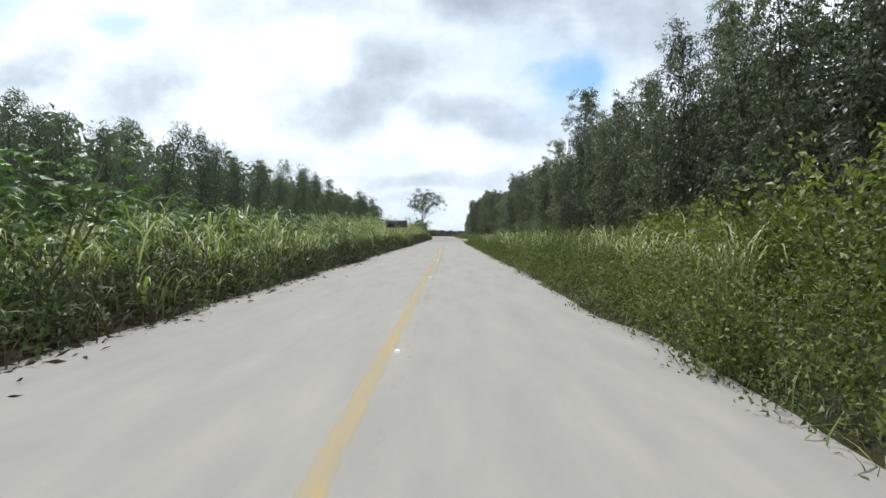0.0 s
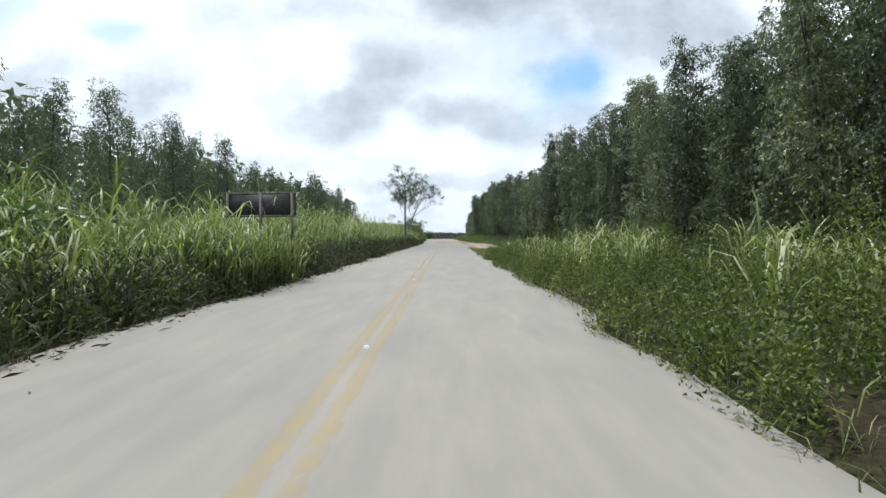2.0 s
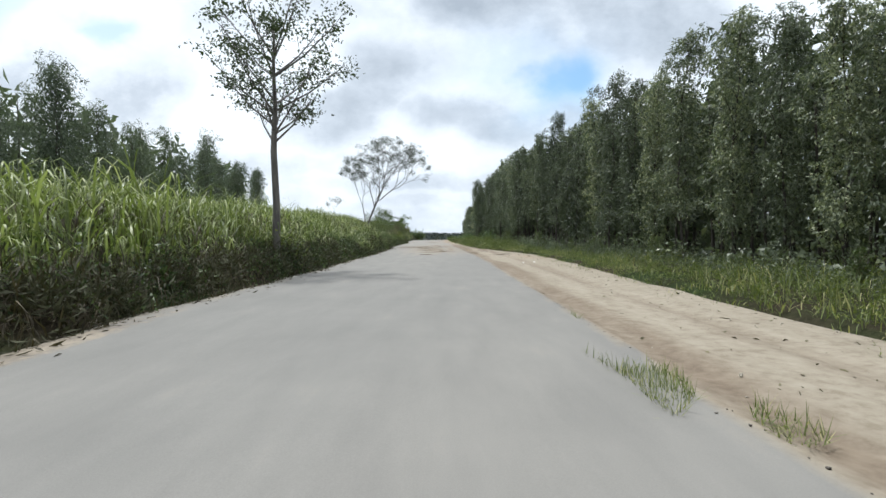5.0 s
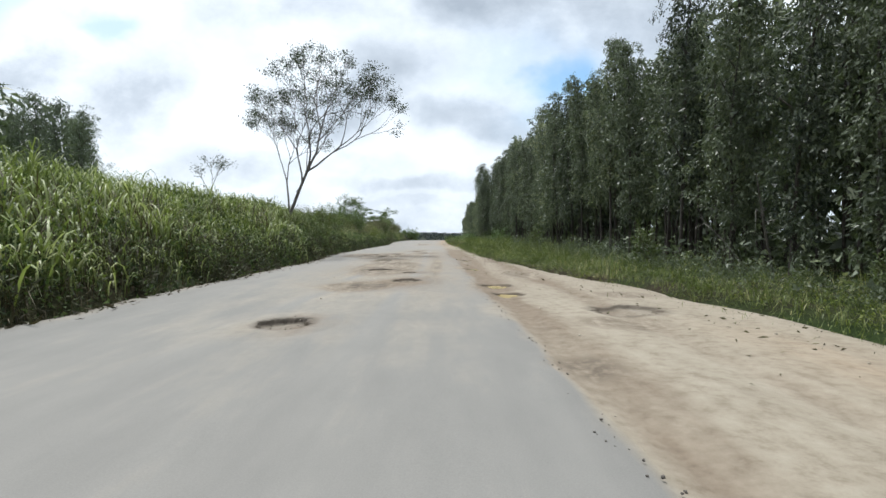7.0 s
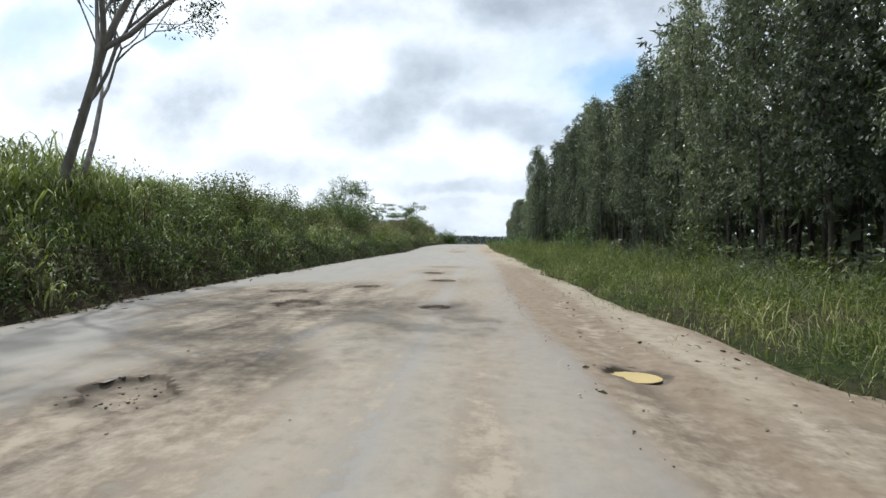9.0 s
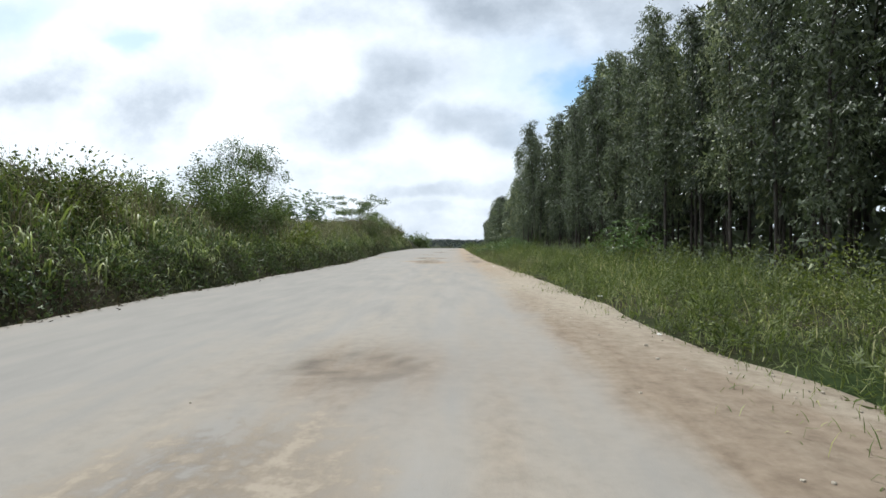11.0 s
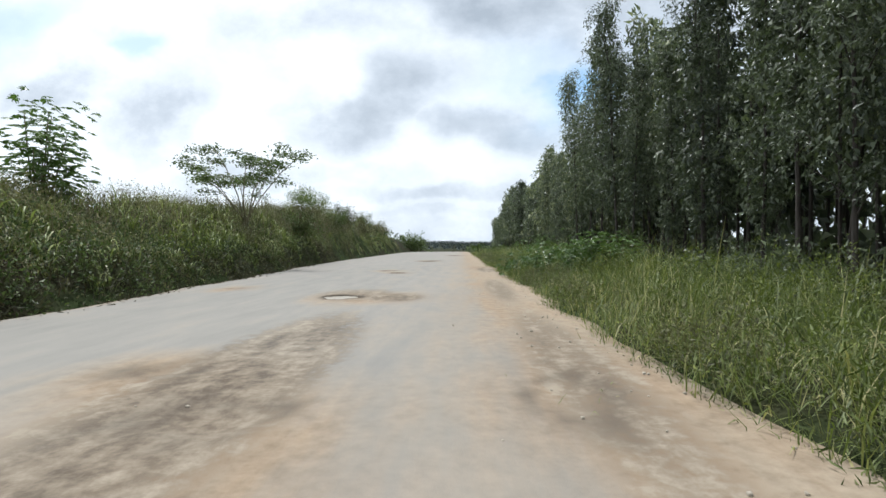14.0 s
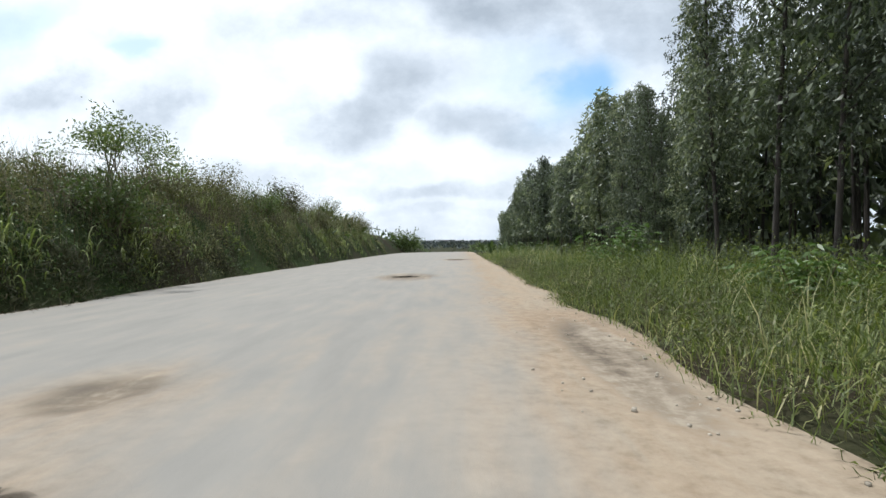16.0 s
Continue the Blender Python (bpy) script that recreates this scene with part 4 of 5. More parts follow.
def leaning_tree():
    """A slanting trunk that forks high up, with a slim second stem behind it; the leaves sit in loose tufts at the twig ends."""
    r = np.random.default_rng(37)
    tree = thing("roadside_tree", "leaning pale tree with two stems and sparse leaves", "tree")
    tips = []

    def limb(start, way, length, radius, depth, spread=0.42, rise=0.25):
        grow(r, wood, tips, start, way, length, radius, depth, spread, rise, 7)

    wood = Heap()
    spine = np.array([(0, 0, -0.4), (0.28, -0.03, 0.9), (0.72, -0.1, 2.0), (1.12, -0.2, 2.9), (1.5, -0.3, 3.7)])
    tube(wood, spine, [0.13, 0.11, 0.10, 0.09, 0.082], 9)
    limb(spine[4], (0.30, 0.1, 1), 2.9, 0.082, 4)
    limb(spine[4], (0.95, 0.15, 0.9), 2.8, 0.07, 4)
    limb(spine[4], (0.62, -0.5, 1), 2.4, 0.07, 4)
    limb(spine[3], (-0.25, 0.25, 1), 2.7, 0.065, 4)
    limb(spine[2] + (0, 0, 0.3), (0.35, 0.65, 1), 2.4, 0.055, 3)
    part("trunk", wood.mesh("trunk", PALE_BARK, True), tree, "slanting grey trunk with forking bare limbs")
    wood = Heap()
    spine = np.array([(0.05, 0.4, -0.4), (-0.1, 0.9, 0.9), (-0.4, 1.6, 2.1), (-0.7, 2.2, 3.3)])
    tube(wood, spine, [0.085, 0.075, 0.065, 0.055], 7)
    limb(spine[3], (-0.35, 0.4, 1), 2.0, 0.045, 4, 0.5)
    limb(spine[3], (0.05, 0.7, 1), 1.9, 0.045, 3, 0.5)
    part("trunk", wood.mesh("trunk", PALE_BARK, True), tree, "slim second stem")
    at, d = np.array([p for p, _ in tips]), np.array([q for _, q in tips])
    some = r.uniform(0, 1, len(at)) < 0.85
    at, d = at[some], d[some]
    each = 30
    base = np.repeat(at, each, 0) + r.normal(size=(len(at) * each, 3)) * (0.2, 0.2, 0.13)
    green = Heap()
    ln = 0.12 * r.uniform(0.6, 1.35, len(base))
    leaves(green, base, np.repeat(d, each, 0) * 0.4 + r.normal(size=(len(base), 3)) * 0.6 + np.array((0, 0, -0.3)), ln, ln * 0.45, r)
    part("crown", green.mesh("crown", FEATHER), tree, "small dark leaves in loose tufts")
    return tree


def build_single_trees():
    stand(round_tree(), -5.4, 97.5, 0, 0.98)
    stand(leaning_tree(), -8.8, 138.9)
    stand(umbrella_tree(), -10.6, 199.1, -14, 1.03)


build_single_trees()


def leafy_bush(name, label, seed, size, leaf, count, length, wide=0.45, category="bush"):
    """A rounded uneven bush: twigs from one foot and leaves in clumps round their ends."""
    r = np.random.default_rng(seed)
    bush = thing(name, label, category)
    wood, green = Heap(), Heap()
    sx, sy, sz = size
    n = 26
    a, e = r.uniform(0, 2 * np.pi, n), r.uniform(0.05, 1.0, n) ** 0.7
    rad = np.sqrt(np.clip(1 - (e - 0.35) ** 2 * 1.7, 0.05, 1)) * r.uniform(0.55, 1.1, n)
    ends = np.stack([sx * rad * np.cos(a), sy * rad * np.sin(a), sz * e * r.uniform(0.8, 1.12, n)], -1)
    full = np.array((sx, sy, sz))
    tips = []
    for p in ends:
        tube(wood, [(0.05 * p[0], 0.05 * p[1], -0.1), p * (0.4, 0.4, 0.55), p], [0.03, 0.02, 0.006], 4)
        tips.append(p)
        for _ in range(4):
            start = p * r.uniform(0.45, 0.95)
            q = start + np.clip(r.normal(size=3), -1.5, 1.5) * full * (0.20, 0.20, 0.12)
            tube(wood, [start, (start + q) / 2 + (0, 0, 0.03), q], [0.012, 0.009, 0.004], 3)
            tips.append(q)
    tips = np.array(tips)
    each = count * 5 // 7 // len(tips)
    base = np.repeat(tips, each, 0) + np.clip(r.normal(size=(len(tips) * each, 3)), -1.7, 1.7) * np.minimum(full * 0.11, 0.24)
    inner = ends[r.integers(0, n, count * 2 // 7)] * r.uniform(0.25, 0.85, (count * 2 // 7, 1)) + r.normal(size=(count * 2 // 7, 3)) * full * 0.07
    base = np.concatenate([base, inner])
    base[:, 2] = np.maximum(base[:, 2], 0.02)
    way = r.normal(size=(len(base), 3)) * 0.7 + unit(base * (1, 1, 0.4)) * 0.6 + np.array((0, 0, -0.15))
    lens = length * r.uniform(0.55, 1.3, len(base))
    leaves(green, base, way, lens, lens * wide, r)
    tagged(part("stem", wood.mesh("stem", STEM, True), bush), kind="stuff")
    tagged(part("foliage", green.mesh("foliage", leaf), bush), kind="stuff")
    return bush


def palmate_shrub(name, label, seed, height, width, count, size):
    """A shrub of bare stems with hand-shaped leaves on long stalks."""
    r = np.random.default_rng(seed)
    bush = thing(name, label, "shrub")
    wood, green = Heap(), Heap()
    stems = 7
    a = r.uniform(0, 2 * np.pi, stems)
    heads = np.stack([width * 0.55 * np.cos(a) * r.uniform(0.2, 1, stems), width * 0.55 * np.sin(a) * r.uniform(0.2, 1, stems), height * r.uniform(0.55, 0.95, stems)], -1)
    for p in heads:
        tube(wood, [(0.1 * p[0], 0.1 * p[1], -0.1), p * (0.6, 0.6, 0.5), p], [0.03, 0.024, 0.014], 5)
    pick = r.integers(0, stems, count)
    b = r.uniform(0, 2 * np.pi, count)
    reach = width * 0.45 * r.uniform(0.15, 1, count)
    at = heads[pick] * np.c_[np.ones(count), np.ones(count), r.uniform(0.35, 1.0, count)] + np.stack([reach * np.cos(b), reach * np.sin(b), r.normal(size=count) * 0.12 * height + 0.08], -1)
    at[:, 2] = np.maximum(at[:, 2], 0.15)
    up = unit(np.stack([np.cos(b) * 0.5, np.sin(b) * 0.5, np.ones(count)], -1) + r.normal(size=(count, 3)) * 0.25)
    out = unit(np.stack([np.cos(b), np.sin(b), -0.25 + 0 * b], -1))
    side = np.cross(up, out)
    for k in range(7):
        w = (k - 3) * 0.62
        way = out * math.cos(w) + side * math.sin(w) - up * 0.18
        ln = size * r.uniform(0.75, 1.2, count) * (1 - 0.10 * abs(k - 3))
        leaves(green, at, way, ln, ln * 0.32, r, 0.12)
    tagged(part("stem", wood.mesh("stem", STEM, True), bush), kind="stuff")
    tagged(part("foliage", green.mesh("foliage", PALMATE), bush, "hand-shaped bright green leaves"), kind="stuff")
    return bush


def build_shrubs():
    # right-hand side
    stand(leafy_bush("large_shrub", "large yellow-green shrub at the verge before the plantation", 51, (1.5, 2.2, 3.0), SHRUB, 6400, 0.15), 6.6, 8.2)
    stand(leafy_bush("large_shrub", "large yellow-green shrub at the verge before the plantation", 58, (1.3, 1.6, 2.2), SHRUB, 4200, 0.15), 7.4, 15.5)
    stand(palmate_shrub("cassava_shrub", "tall shrub with hand-shaped bright leaves at the verge", 52, 1.9, 2.4, 300, 0.22), 6.2, 32.5)
    stand(palmate_shrub("cassava_shrub", "tall shrub with hand-shaped bright leaves at the plantation edge", 53, 2.6, 2.4, 360, 0.19), 9.2, 169.0)
    stand(palmate_shrub("castor_shrub", "low spreading shrub with large star-shaped leaves beside the road", 54, 1.15, 2.4, 460, 0.20), 4.7, 193.6)
    stand(palmate_shrub("castor_shrub", "spreading shrub with large star-shaped leaves in the verge grass", 55, 1.7, 2.6, 460, 0.22), 6.1, 195.6)
    stand(palmate_shrub("castor_shrub", "spreading shrub with large star-shaped leaves in the verge grass", 57, 1.8, 2.4, 380, 0.22), 7.3, 193.8)
    stand(palmate_shrub("castor_shrub", "small shrub with star-shaped leaves in the grass", 56, 1.3, 1.8, 180, 0.22), 7.4, 203.0)
    stand(palmate_shrub("cassava_shrub", "tall shrub with hand-shaped leaves at the plantation edge", 59, 2.2, 2.2, 240, 0.24), 7.6, 214.5)
    # left-hand side
    for k, (x, y, h, w) in enumerate(((-7.6, 8.8, 3.0, 3.0), (-7.2, 14.0, 2.1, 2.6), (-8.2, 21.0, 2.1, 2.6), (-7.6, 29.0, 1.9, 2.4), (-8.4, 44.0, 1.9, 2.6), (-8.6, 62.0, 1.9, 2.8), (-9.5, 76.0, 2.0, 3.0))):
        stand(palmate_shrub("cassava_shrub", "broad shrub with hand-shaped leaves above the tall grass", 80 + k, h, w, int(110 * w), 0.25), x, y)
    for k, (x, y, w, h, n) in enumerate(((-9.8, 167.0, 2.0, 3.3, 6800), (-13.2, 173.0, 2.0, 3.6, 6000), (-11.9, 177.5, 1.6, 2.4, 3400), (-10.4, 172.2, 1.6, 3.0, 5000), (-10.6, 162.5, 1.2, 1.7, 2600))):
        stand(leafy_bush("bank_bush", "large tangled green bush with loose twigs on the bank", 62 + 100 * k, (w, w * 1.1, h), BUSH, int(n * 1.3), 0.13), x, y)
    stand(fork_tree("small_tree", "small twiggy tree with loose leaves among the bushes", "tree", 73,
                    [((0, 0, 0), (0.15, 0, 1), 1.5, 0.06, 4), ((0.1, 0.2, 0), (0.5, 0.2, 1), 1.4, 0.045, 4)], 0.5, 0.4, BUSH, 20, 0.11, 0.15, STEM, 0.15), -11.3, 171.0, 0, 1.08)
    stand(leafy_bush("bank_bush", "low bright green bush on the bank", 72, (1.6, 1.6, 1.5), WEED, 1800, 0.18), -8.2, 171.5)
    stand(palmate_shrub("sapling", "young tree with hand-shaped leaves on the bank", 64, 4.1, 2.0, 460, 0.25), -12.9, 189.0)
    stand(palmate_shrub("sapling", "small young tree with hand-shaped leaves on the bank", 65, 3.6, 1.6, 320, 0.25), -13.6, 185.4)
    stand(leafy_bush("bank_bush", "dark green bush with twigs reaching to the road", 66, (1.7, 1.7, 1.9), BUSH, 3600, 0.13), -11.0, 208.6)
    stand(fork_tree("small_tree", "small twiggy tree with loose leaves above a dark bush", "tree", 74,
                    [((0, 0, 0), (-0.05, 0, 1), 1.3, 0.06, 4), ((0.1, 0.1, 0), (0.7, 0.1, 0.9), 1.3, 0.045, 4)], 0.45, 0.35, BUSH, 14, 0.12, 0.15, STEM, 0.16), -10.8, 208.4)
    for k, (x, y, h) in enumerate(((-8.5, 143.4, 1.7), (-8.7, 147.0, 2.1), (-9.3, 152.0, 1.9), (-9.6, 157.5, 1.9), (-12.4, 214.0, 2.1), (-12.8, 219.0, 2.2), (-12.3, 224.0, 2.0), (-13.0, 229.5, 2.4), (-12.4, 236.0, 2.2), (-13.0, 242.0, 2.4), (-12.5, 249.0, 2.3), (-12.6, 256.0, 2.4))):
        stand(leafy_bush("bank_bush", "rounded green bush on the bank", 90 + k, (1.5, 2.2, h), SCRUB if y > 200 and k % 3 else BUSH if k % 2 == 0 else WEED, 3400, 0.12), x, y)
    stand(leafy_bush("far_bush", "rounded bush far along the road", 69, (4.0, 4.0, 4.4), BUSH, 2200, 0.45), -10.4, 284.0)
    stand(leafy_bush("far_bush", "small dark bush at the crest of the road", 70, (2.4, 2.4, 2.8), BUSH, 900, 0.4), 5.8, 324.0)
    stand(fork_tree("sapling", "thin bare sapling with a few leaves in the grass", "sapling", 71,
                    [((0, 0, 0), (0.1, 0, 1), 1.2, 0.03, 3)], 0.45, 0.4, FEATHER, 9, 0.11, 0.2, STEM, 0.12), -11.9, 134.5)


build_plantation()
build_left_plantation()
build_shrubs()


def build_sign():
    """The back of a board on three posts."""
    sign = thing("road_sign_board", "dark weathered sign board on wooden posts, seen from behind", "sign")
    z0 = float(ground_height(-5.4, 48.8))

    def box(heap, cx, cy, cz, sx, sy, sz):
        v = [(cx + a * sx / 2, cy + b * sy / 2, cz + c * sz / 2) for c in (-1, 1) for a, b in ((-1, -1), (1, -1), (1, 1), (-1, 1))]
        heap.add(v, [(0, 3, 2, 1), (4, 5, 6, 7), (0, 1, 5, 4), (1, 2, 6, 5), (2, 3, 7, 6), (3, 0, 4, 7)])

    for x in (-6.35, -5.35, -4.4):
        h = Heap()
        box(h, x, 48.75, (2.62 + z0 - 0.2) / 2, 0.07, 0.06, 2.62 - z0 + 0.2)
        part("post", h.mesh("post", POST), sign, "grey wooden post")
    h = Heap()
    box(h, -5.37, 48.82, 2.25, 2.15, 0.03, 0.70)
    part("board", h.mesh("board", BOARD), sign)
    for z in (1.92, 2.60):
        h = Heap()
        box(h, -5.37, 48.77, z, 2.2, 0.05, 0.06)
        part("rail", h.mesh("rail", POST), sign, "grey wooden rail")


build_sign()


def build_water():
    for x, y, rx, ry, z, name in ((-1.9, 185.4, 0.62, 0.66, 0.03, "water-filled pothole with muddy pale water"), (3.2, 119.2, 0.5, 0.58, 0.016, "small yellow puddle in a sand hole"), (3.3, 117.4, 0.4, 0.4, 0.016, "small yellow puddle in a sand hole"), (2.9, 125.5, 0.33, 0.4, 0.016, "small yellow puddle in a sand hole"), (3.08, 133.06, 0.27, 0.20, 0.010, "small yellow puddle in a sand hole")):
        a = np.linspace(0, 2 * np.pi, 24, endpoint=False)
        z = float(road_height(np.array(x), np.array(y))[0]) - z
        rim = np.stack([x + rx * np.cos(a), y + ry * np.sin(a), z + 0 * a], -1)
        v = np.concatenate([rim, np.stack([x + 0.5 * rx * np.cos(a), y + 0.5 * ry * np.sin(a), z + 0 * a], -1), [(x, y, z)] * 24])
        k = np.arange(24)
        q = np.concatenate([np.stack([k, (k + 1) % 24, 24 + (k + 1) % 24, 24 + k], -1), np.stack([24 + k, 24 + (k + 1) % 24, 48 + (k + 1) % 24, 48 + k], -1)])
        tagged(new("puddle", mesh_from("puddle", v, q, MUD_WATER if x > 0 else SILT_WATER)), name, "puddle", kind="structure")


build_water()


def build_small_things():
    for y in (5.0, 13.7, 22.4, 31.1, 39.8, 48.2, 57.0, 65.7):
        bm = bmesh.new()
        bmesh.ops.create_cube(bm, size=1.0)
        bmesh.ops.scale(bm, vec=(0.08, 0.07, 0.03), verts=bm.verts)
        for v in bm.verts:
            if v.co.z > 0:
                v.co.x *= 0.6
                v.co.y *= 0.6
        me = bpy.data.meshes.new("road_stud")
        bm.to_mesh(me)
        bm.free()
        me.materials.append(WHITE)
        ob = tagged(new("road_stud", me), "small whitish reflector stud on the yellow stripe", "road stud", "centre studs")
        ob.location = (-0.54 + float(np.interp(y, [0, 28, 48, 64], [0, 0, -0.16, -0.25])), y, float(road_height(np.array(-0.54), np.array(y))[0]) + 0.01)
    r = np.random.default_rng(77)
    for x, y, size in ((4.25, 156.6, 0.05), (3.7, 152.0, 0.035), (-6.5, 160.5, 0.06), (2.85, 171.3, 0.045), (4.9, 104.5, 0.045), (5.4, 104.2, 0.05), (4.9, 106.0, 0.03)):
        bm = bmesh.new()
        bmesh.ops.create_icosphere(bm, subdivisions=2, radius=size)
        for v in bm.verts:
            v.co += Vector(r.normal(size=3)) * size * 0.22
            v.co.z *= 0.4
        me = bpy.data.meshes.new("litter")
        bm.to_mesh(me)
        bm.free()
        me.materials.append(WHITE)
        ob = tagged(new("litter", me), "crumpled white wrapper lying at the verge", "litter")
        ob.location = (x, y, float(max(ground_height(x, y), road_height(np.array(x), np.array(y))[0])) + size * 0.2)
    for k, (a, b, rad) in enumerate((((11.6, 120.5, 0.0), (10.0, 119.0, 2.9), 0.035), ((11.4, 121.2, 0.1), (9.6, 121.0, 1.9), 0.028), ((10.6, 176.5, 0.0), (8.8, 180.5, 0.9), 0.03), ((10.9, 178.0, 0.0), (8.9, 177.0, 1.1), 0.025))):
        heap = Heap()
        a, b = np.array(a), np.array(b)
        mid = (a + b) / 2 + (0, 0.1, 0.12)
        tube(heap, [a - (0, 0, 0.1), mid, b], [rad, rad * 0.8, rad * 0.4], 6)
        for _ in range(4):
            t = r.uniform(0.4, 0.95)
            p = a + (b - a) * t
            tube(heap, [p, p + r.normal(size=3) * 0.2 + (0, 0, 0.1), p + r.normal(size=3) * 0.35], [rad * 0.4, rad * 0.3, rad * 0.1], 4)
        tagged(new("dead_branch", heap.mesh("dead_branch", PALE_BARK, True)), "dead grey branch leaning at the plantation edge", "branch")
    # twigs, dead leaves and clods washed up on the sand
    heap = Heap()
    n = 950
    y = r.uniform(74, 142, n)
    x = np.maximum(right_edge(y) - np.abs(r.normal(size=n)) * 1.5 + 0.2, asphalt_edge(y) + 0.05)
    z = road_height(x, y)[0] + 0.004
    a = r.uniform(0, 2 * np.pi, n)
    ln = r.uniform(0.02, 0.10, n) * np.where(r.uniform(0, 1, n) < 0.06, 2.2, 1.0)
    leaves(heap, np.stack([x, y, z], -1), np.stack([np.cos(a), np.sin(a), r.uniform(0, 0.35, n)], -1), ln, ln * r.uniform(0.12, 0.5, n), r, 0.05)
    tagged(new("sand_debris", heap.mesh("sand_debris", STEM)), "dark twigs and dead leaves scattered on the sand", "debris", kind="stuff")
    heap = Heap()
    n = 4200
    y = r.uniform(-5, 205, n)
    x = left_edge(y) + np.abs(r.normal(size=n)) * 0.28 - 0.05
    a = r.uniform(0, 2 * np.pi, n)
    ln = r.uniform(0.04, 0.2, n)
    leaves(heap, np.stack([x, y, road_height(x, y)[0] + 0.004], -1), np.stack([np.cos(a), np.sin(a), r.uniform(0, 0.4, n)], -1), ln, ln * r.uniform(0.08, 0.3, n), r, 0.1)
    tagged(new("grass_litter", heap.mesh("grass_litter", DRY_GRASS)), "dead grass and leaves fallen on the asphalt edge", "litter", kind="stuff")
    # loose stones and clods along the sand
    heap = Heap()
    n = 900
    y = r.uniform(80, 205, n)
    x = np.where(r.uniform(0, 1, n) < 0.6, right_edge(y) - np.abs(r.normal(size=n)) * 0.7, r.uniform(-2.5, 4.5, n))
    x = np.where(sand_amount(x, y) > 0.4, x, right_edge(y) - 0.2)
    size = r.uniform(0.005, 0.016, n) * np.where(r.uniform(0, 1, n) < 0.04, 1.6, 1.0)
    z = road_height(x, y)[0]
    corner = np.array([(a, b, c) for c in (-1, 1) for a, b in ((-1, -1), (1, -1), (1, 1), (-1, 1))], float)
    v = np.stack([x, y, z + size * 0.2], -1)[:, None] + corner[None] * size[:, None, None] * r.uniform(0.5, 1.2, (n, 8, 3))
    q = np.array([(0, 3, 2, 1), (4, 5, 6, 7), (0, 1, 5, 4), (1, 2, 6, 5), (2, 3, 7, 6), (3, 0, 4, 7)])
    q_faces = q
    heap.add(v.reshape(-1, 3), (np.arange(n)[:, None, None] * 8 + q[None]).reshape(-1, 4))
    rubble = Heap()
    for cx, cy, rx, ry, deep in POTHOLES:
        if cx > 2.0 or deep <= 0.055:
            continue
        m = 40
        a, q = r.uniform(0, 2 * np.pi, m), r.uniform(0.1, 1.15, m)
        x, y = cx + rx * q * np.cos(a), cy + ry * q * np.sin(a)
        size = r.uniform(0.004, 0.013, m)
        z = road_height(x, y)[0] - np.where((q < 0.9) & (deep > 0.055), deep * 0.9, 0)
        v = np.stack([x, y, z + size * 0.3], -1)[:, None] + corner[None] * size[:, None, None] * r.uniform(0.5, 1.3, (m, 8, 3)) * (1, 1, 0.7)
        rubble.add(v.reshape(-1, 3), (np.arange(m)[:, None, None] * 8 + q_faces[None]).reshape(-1, 4))
    m = 420
    y = r.uniform(80, 141, m)
    x = asphalt_edge(y) + 0.07 * wave(y * 3.1, y * 1.3, 9.0) + r.normal(size=m) * 0.09
    size = r.uniform(0.003, 0.010, m)
    v = np.stack([x, y, road_height(x, y)[0] + size * 0.2], -1)[:, None] + corner[None] * size[:, None, None] * r.uniform(0.5, 1.3, (m, 8, 3)) * (1, 1, 0.6)
    rubble.add(v.reshape(-1, 3), (np.arange(m)[:, None, None] * 8 + q_faces[None]).reshape(-1, 4))
    tagged(new("asphalt_crumbs", rubble.mesh("asphalt_crumbs", CRUMB)), "dark crumbs of broken asphalt round the potholes and along the edge", "rubble", kind="stuff")
    tagged(new("loose_stones", heap.mesh("loose_stones", STONE)), "small pale stones and clods on the sand", "stones", kind="stuff")


build_small_things()


# ---- grass and weeds ----
def mounds(heap, r, x, y, radius, height, count, low, high, wide=0.55):
    """Leafy plants, each a rounded clump of small leaves with gaps between."""
    n = len(x)
    at = np.repeat(np.arange(n), count)
    a = r.uniform(0, 2 * np.pi, len(at))
    up = r.uniform(0.0, 1.0, len(at))
    rad = np.sqrt(1 - up**2) * r.uniform(0.55, 1.1, len(at)) * (1 + 0.25 * np.sin(3 * a + at))
    px, py = x[at] + radius[at] * rad * np.cos(a), y[at] + radius[at] * rad * np.sin(a)
    pz = ground_height(px, py).clip(-1, 50) + height[at] * up * r.uniform(0.7, 1.15, len(at)) + 0.02
    out = np.stack([rad * np.cos(a), rad * np.sin(a), up + 0.2], -1)
    ln = r.uniform(low, high, len(at))
    leaves(heap, np.stack([px, py, pz], -1), out * 0.7 + r.normal(size=(len(at), 3)) * 0.55, ln * 1.15, ln * wide, r, slim=True)


def scatter_strip(r, n, y0, y1, near, far):
    """Places between two distances from the road's edge, thicker near it; near and far may be functions of y."""
    y = r.uniform(y0, y1, n)
    return y, near + (far - near) * r.uniform(0, 1, n) ** 1.25


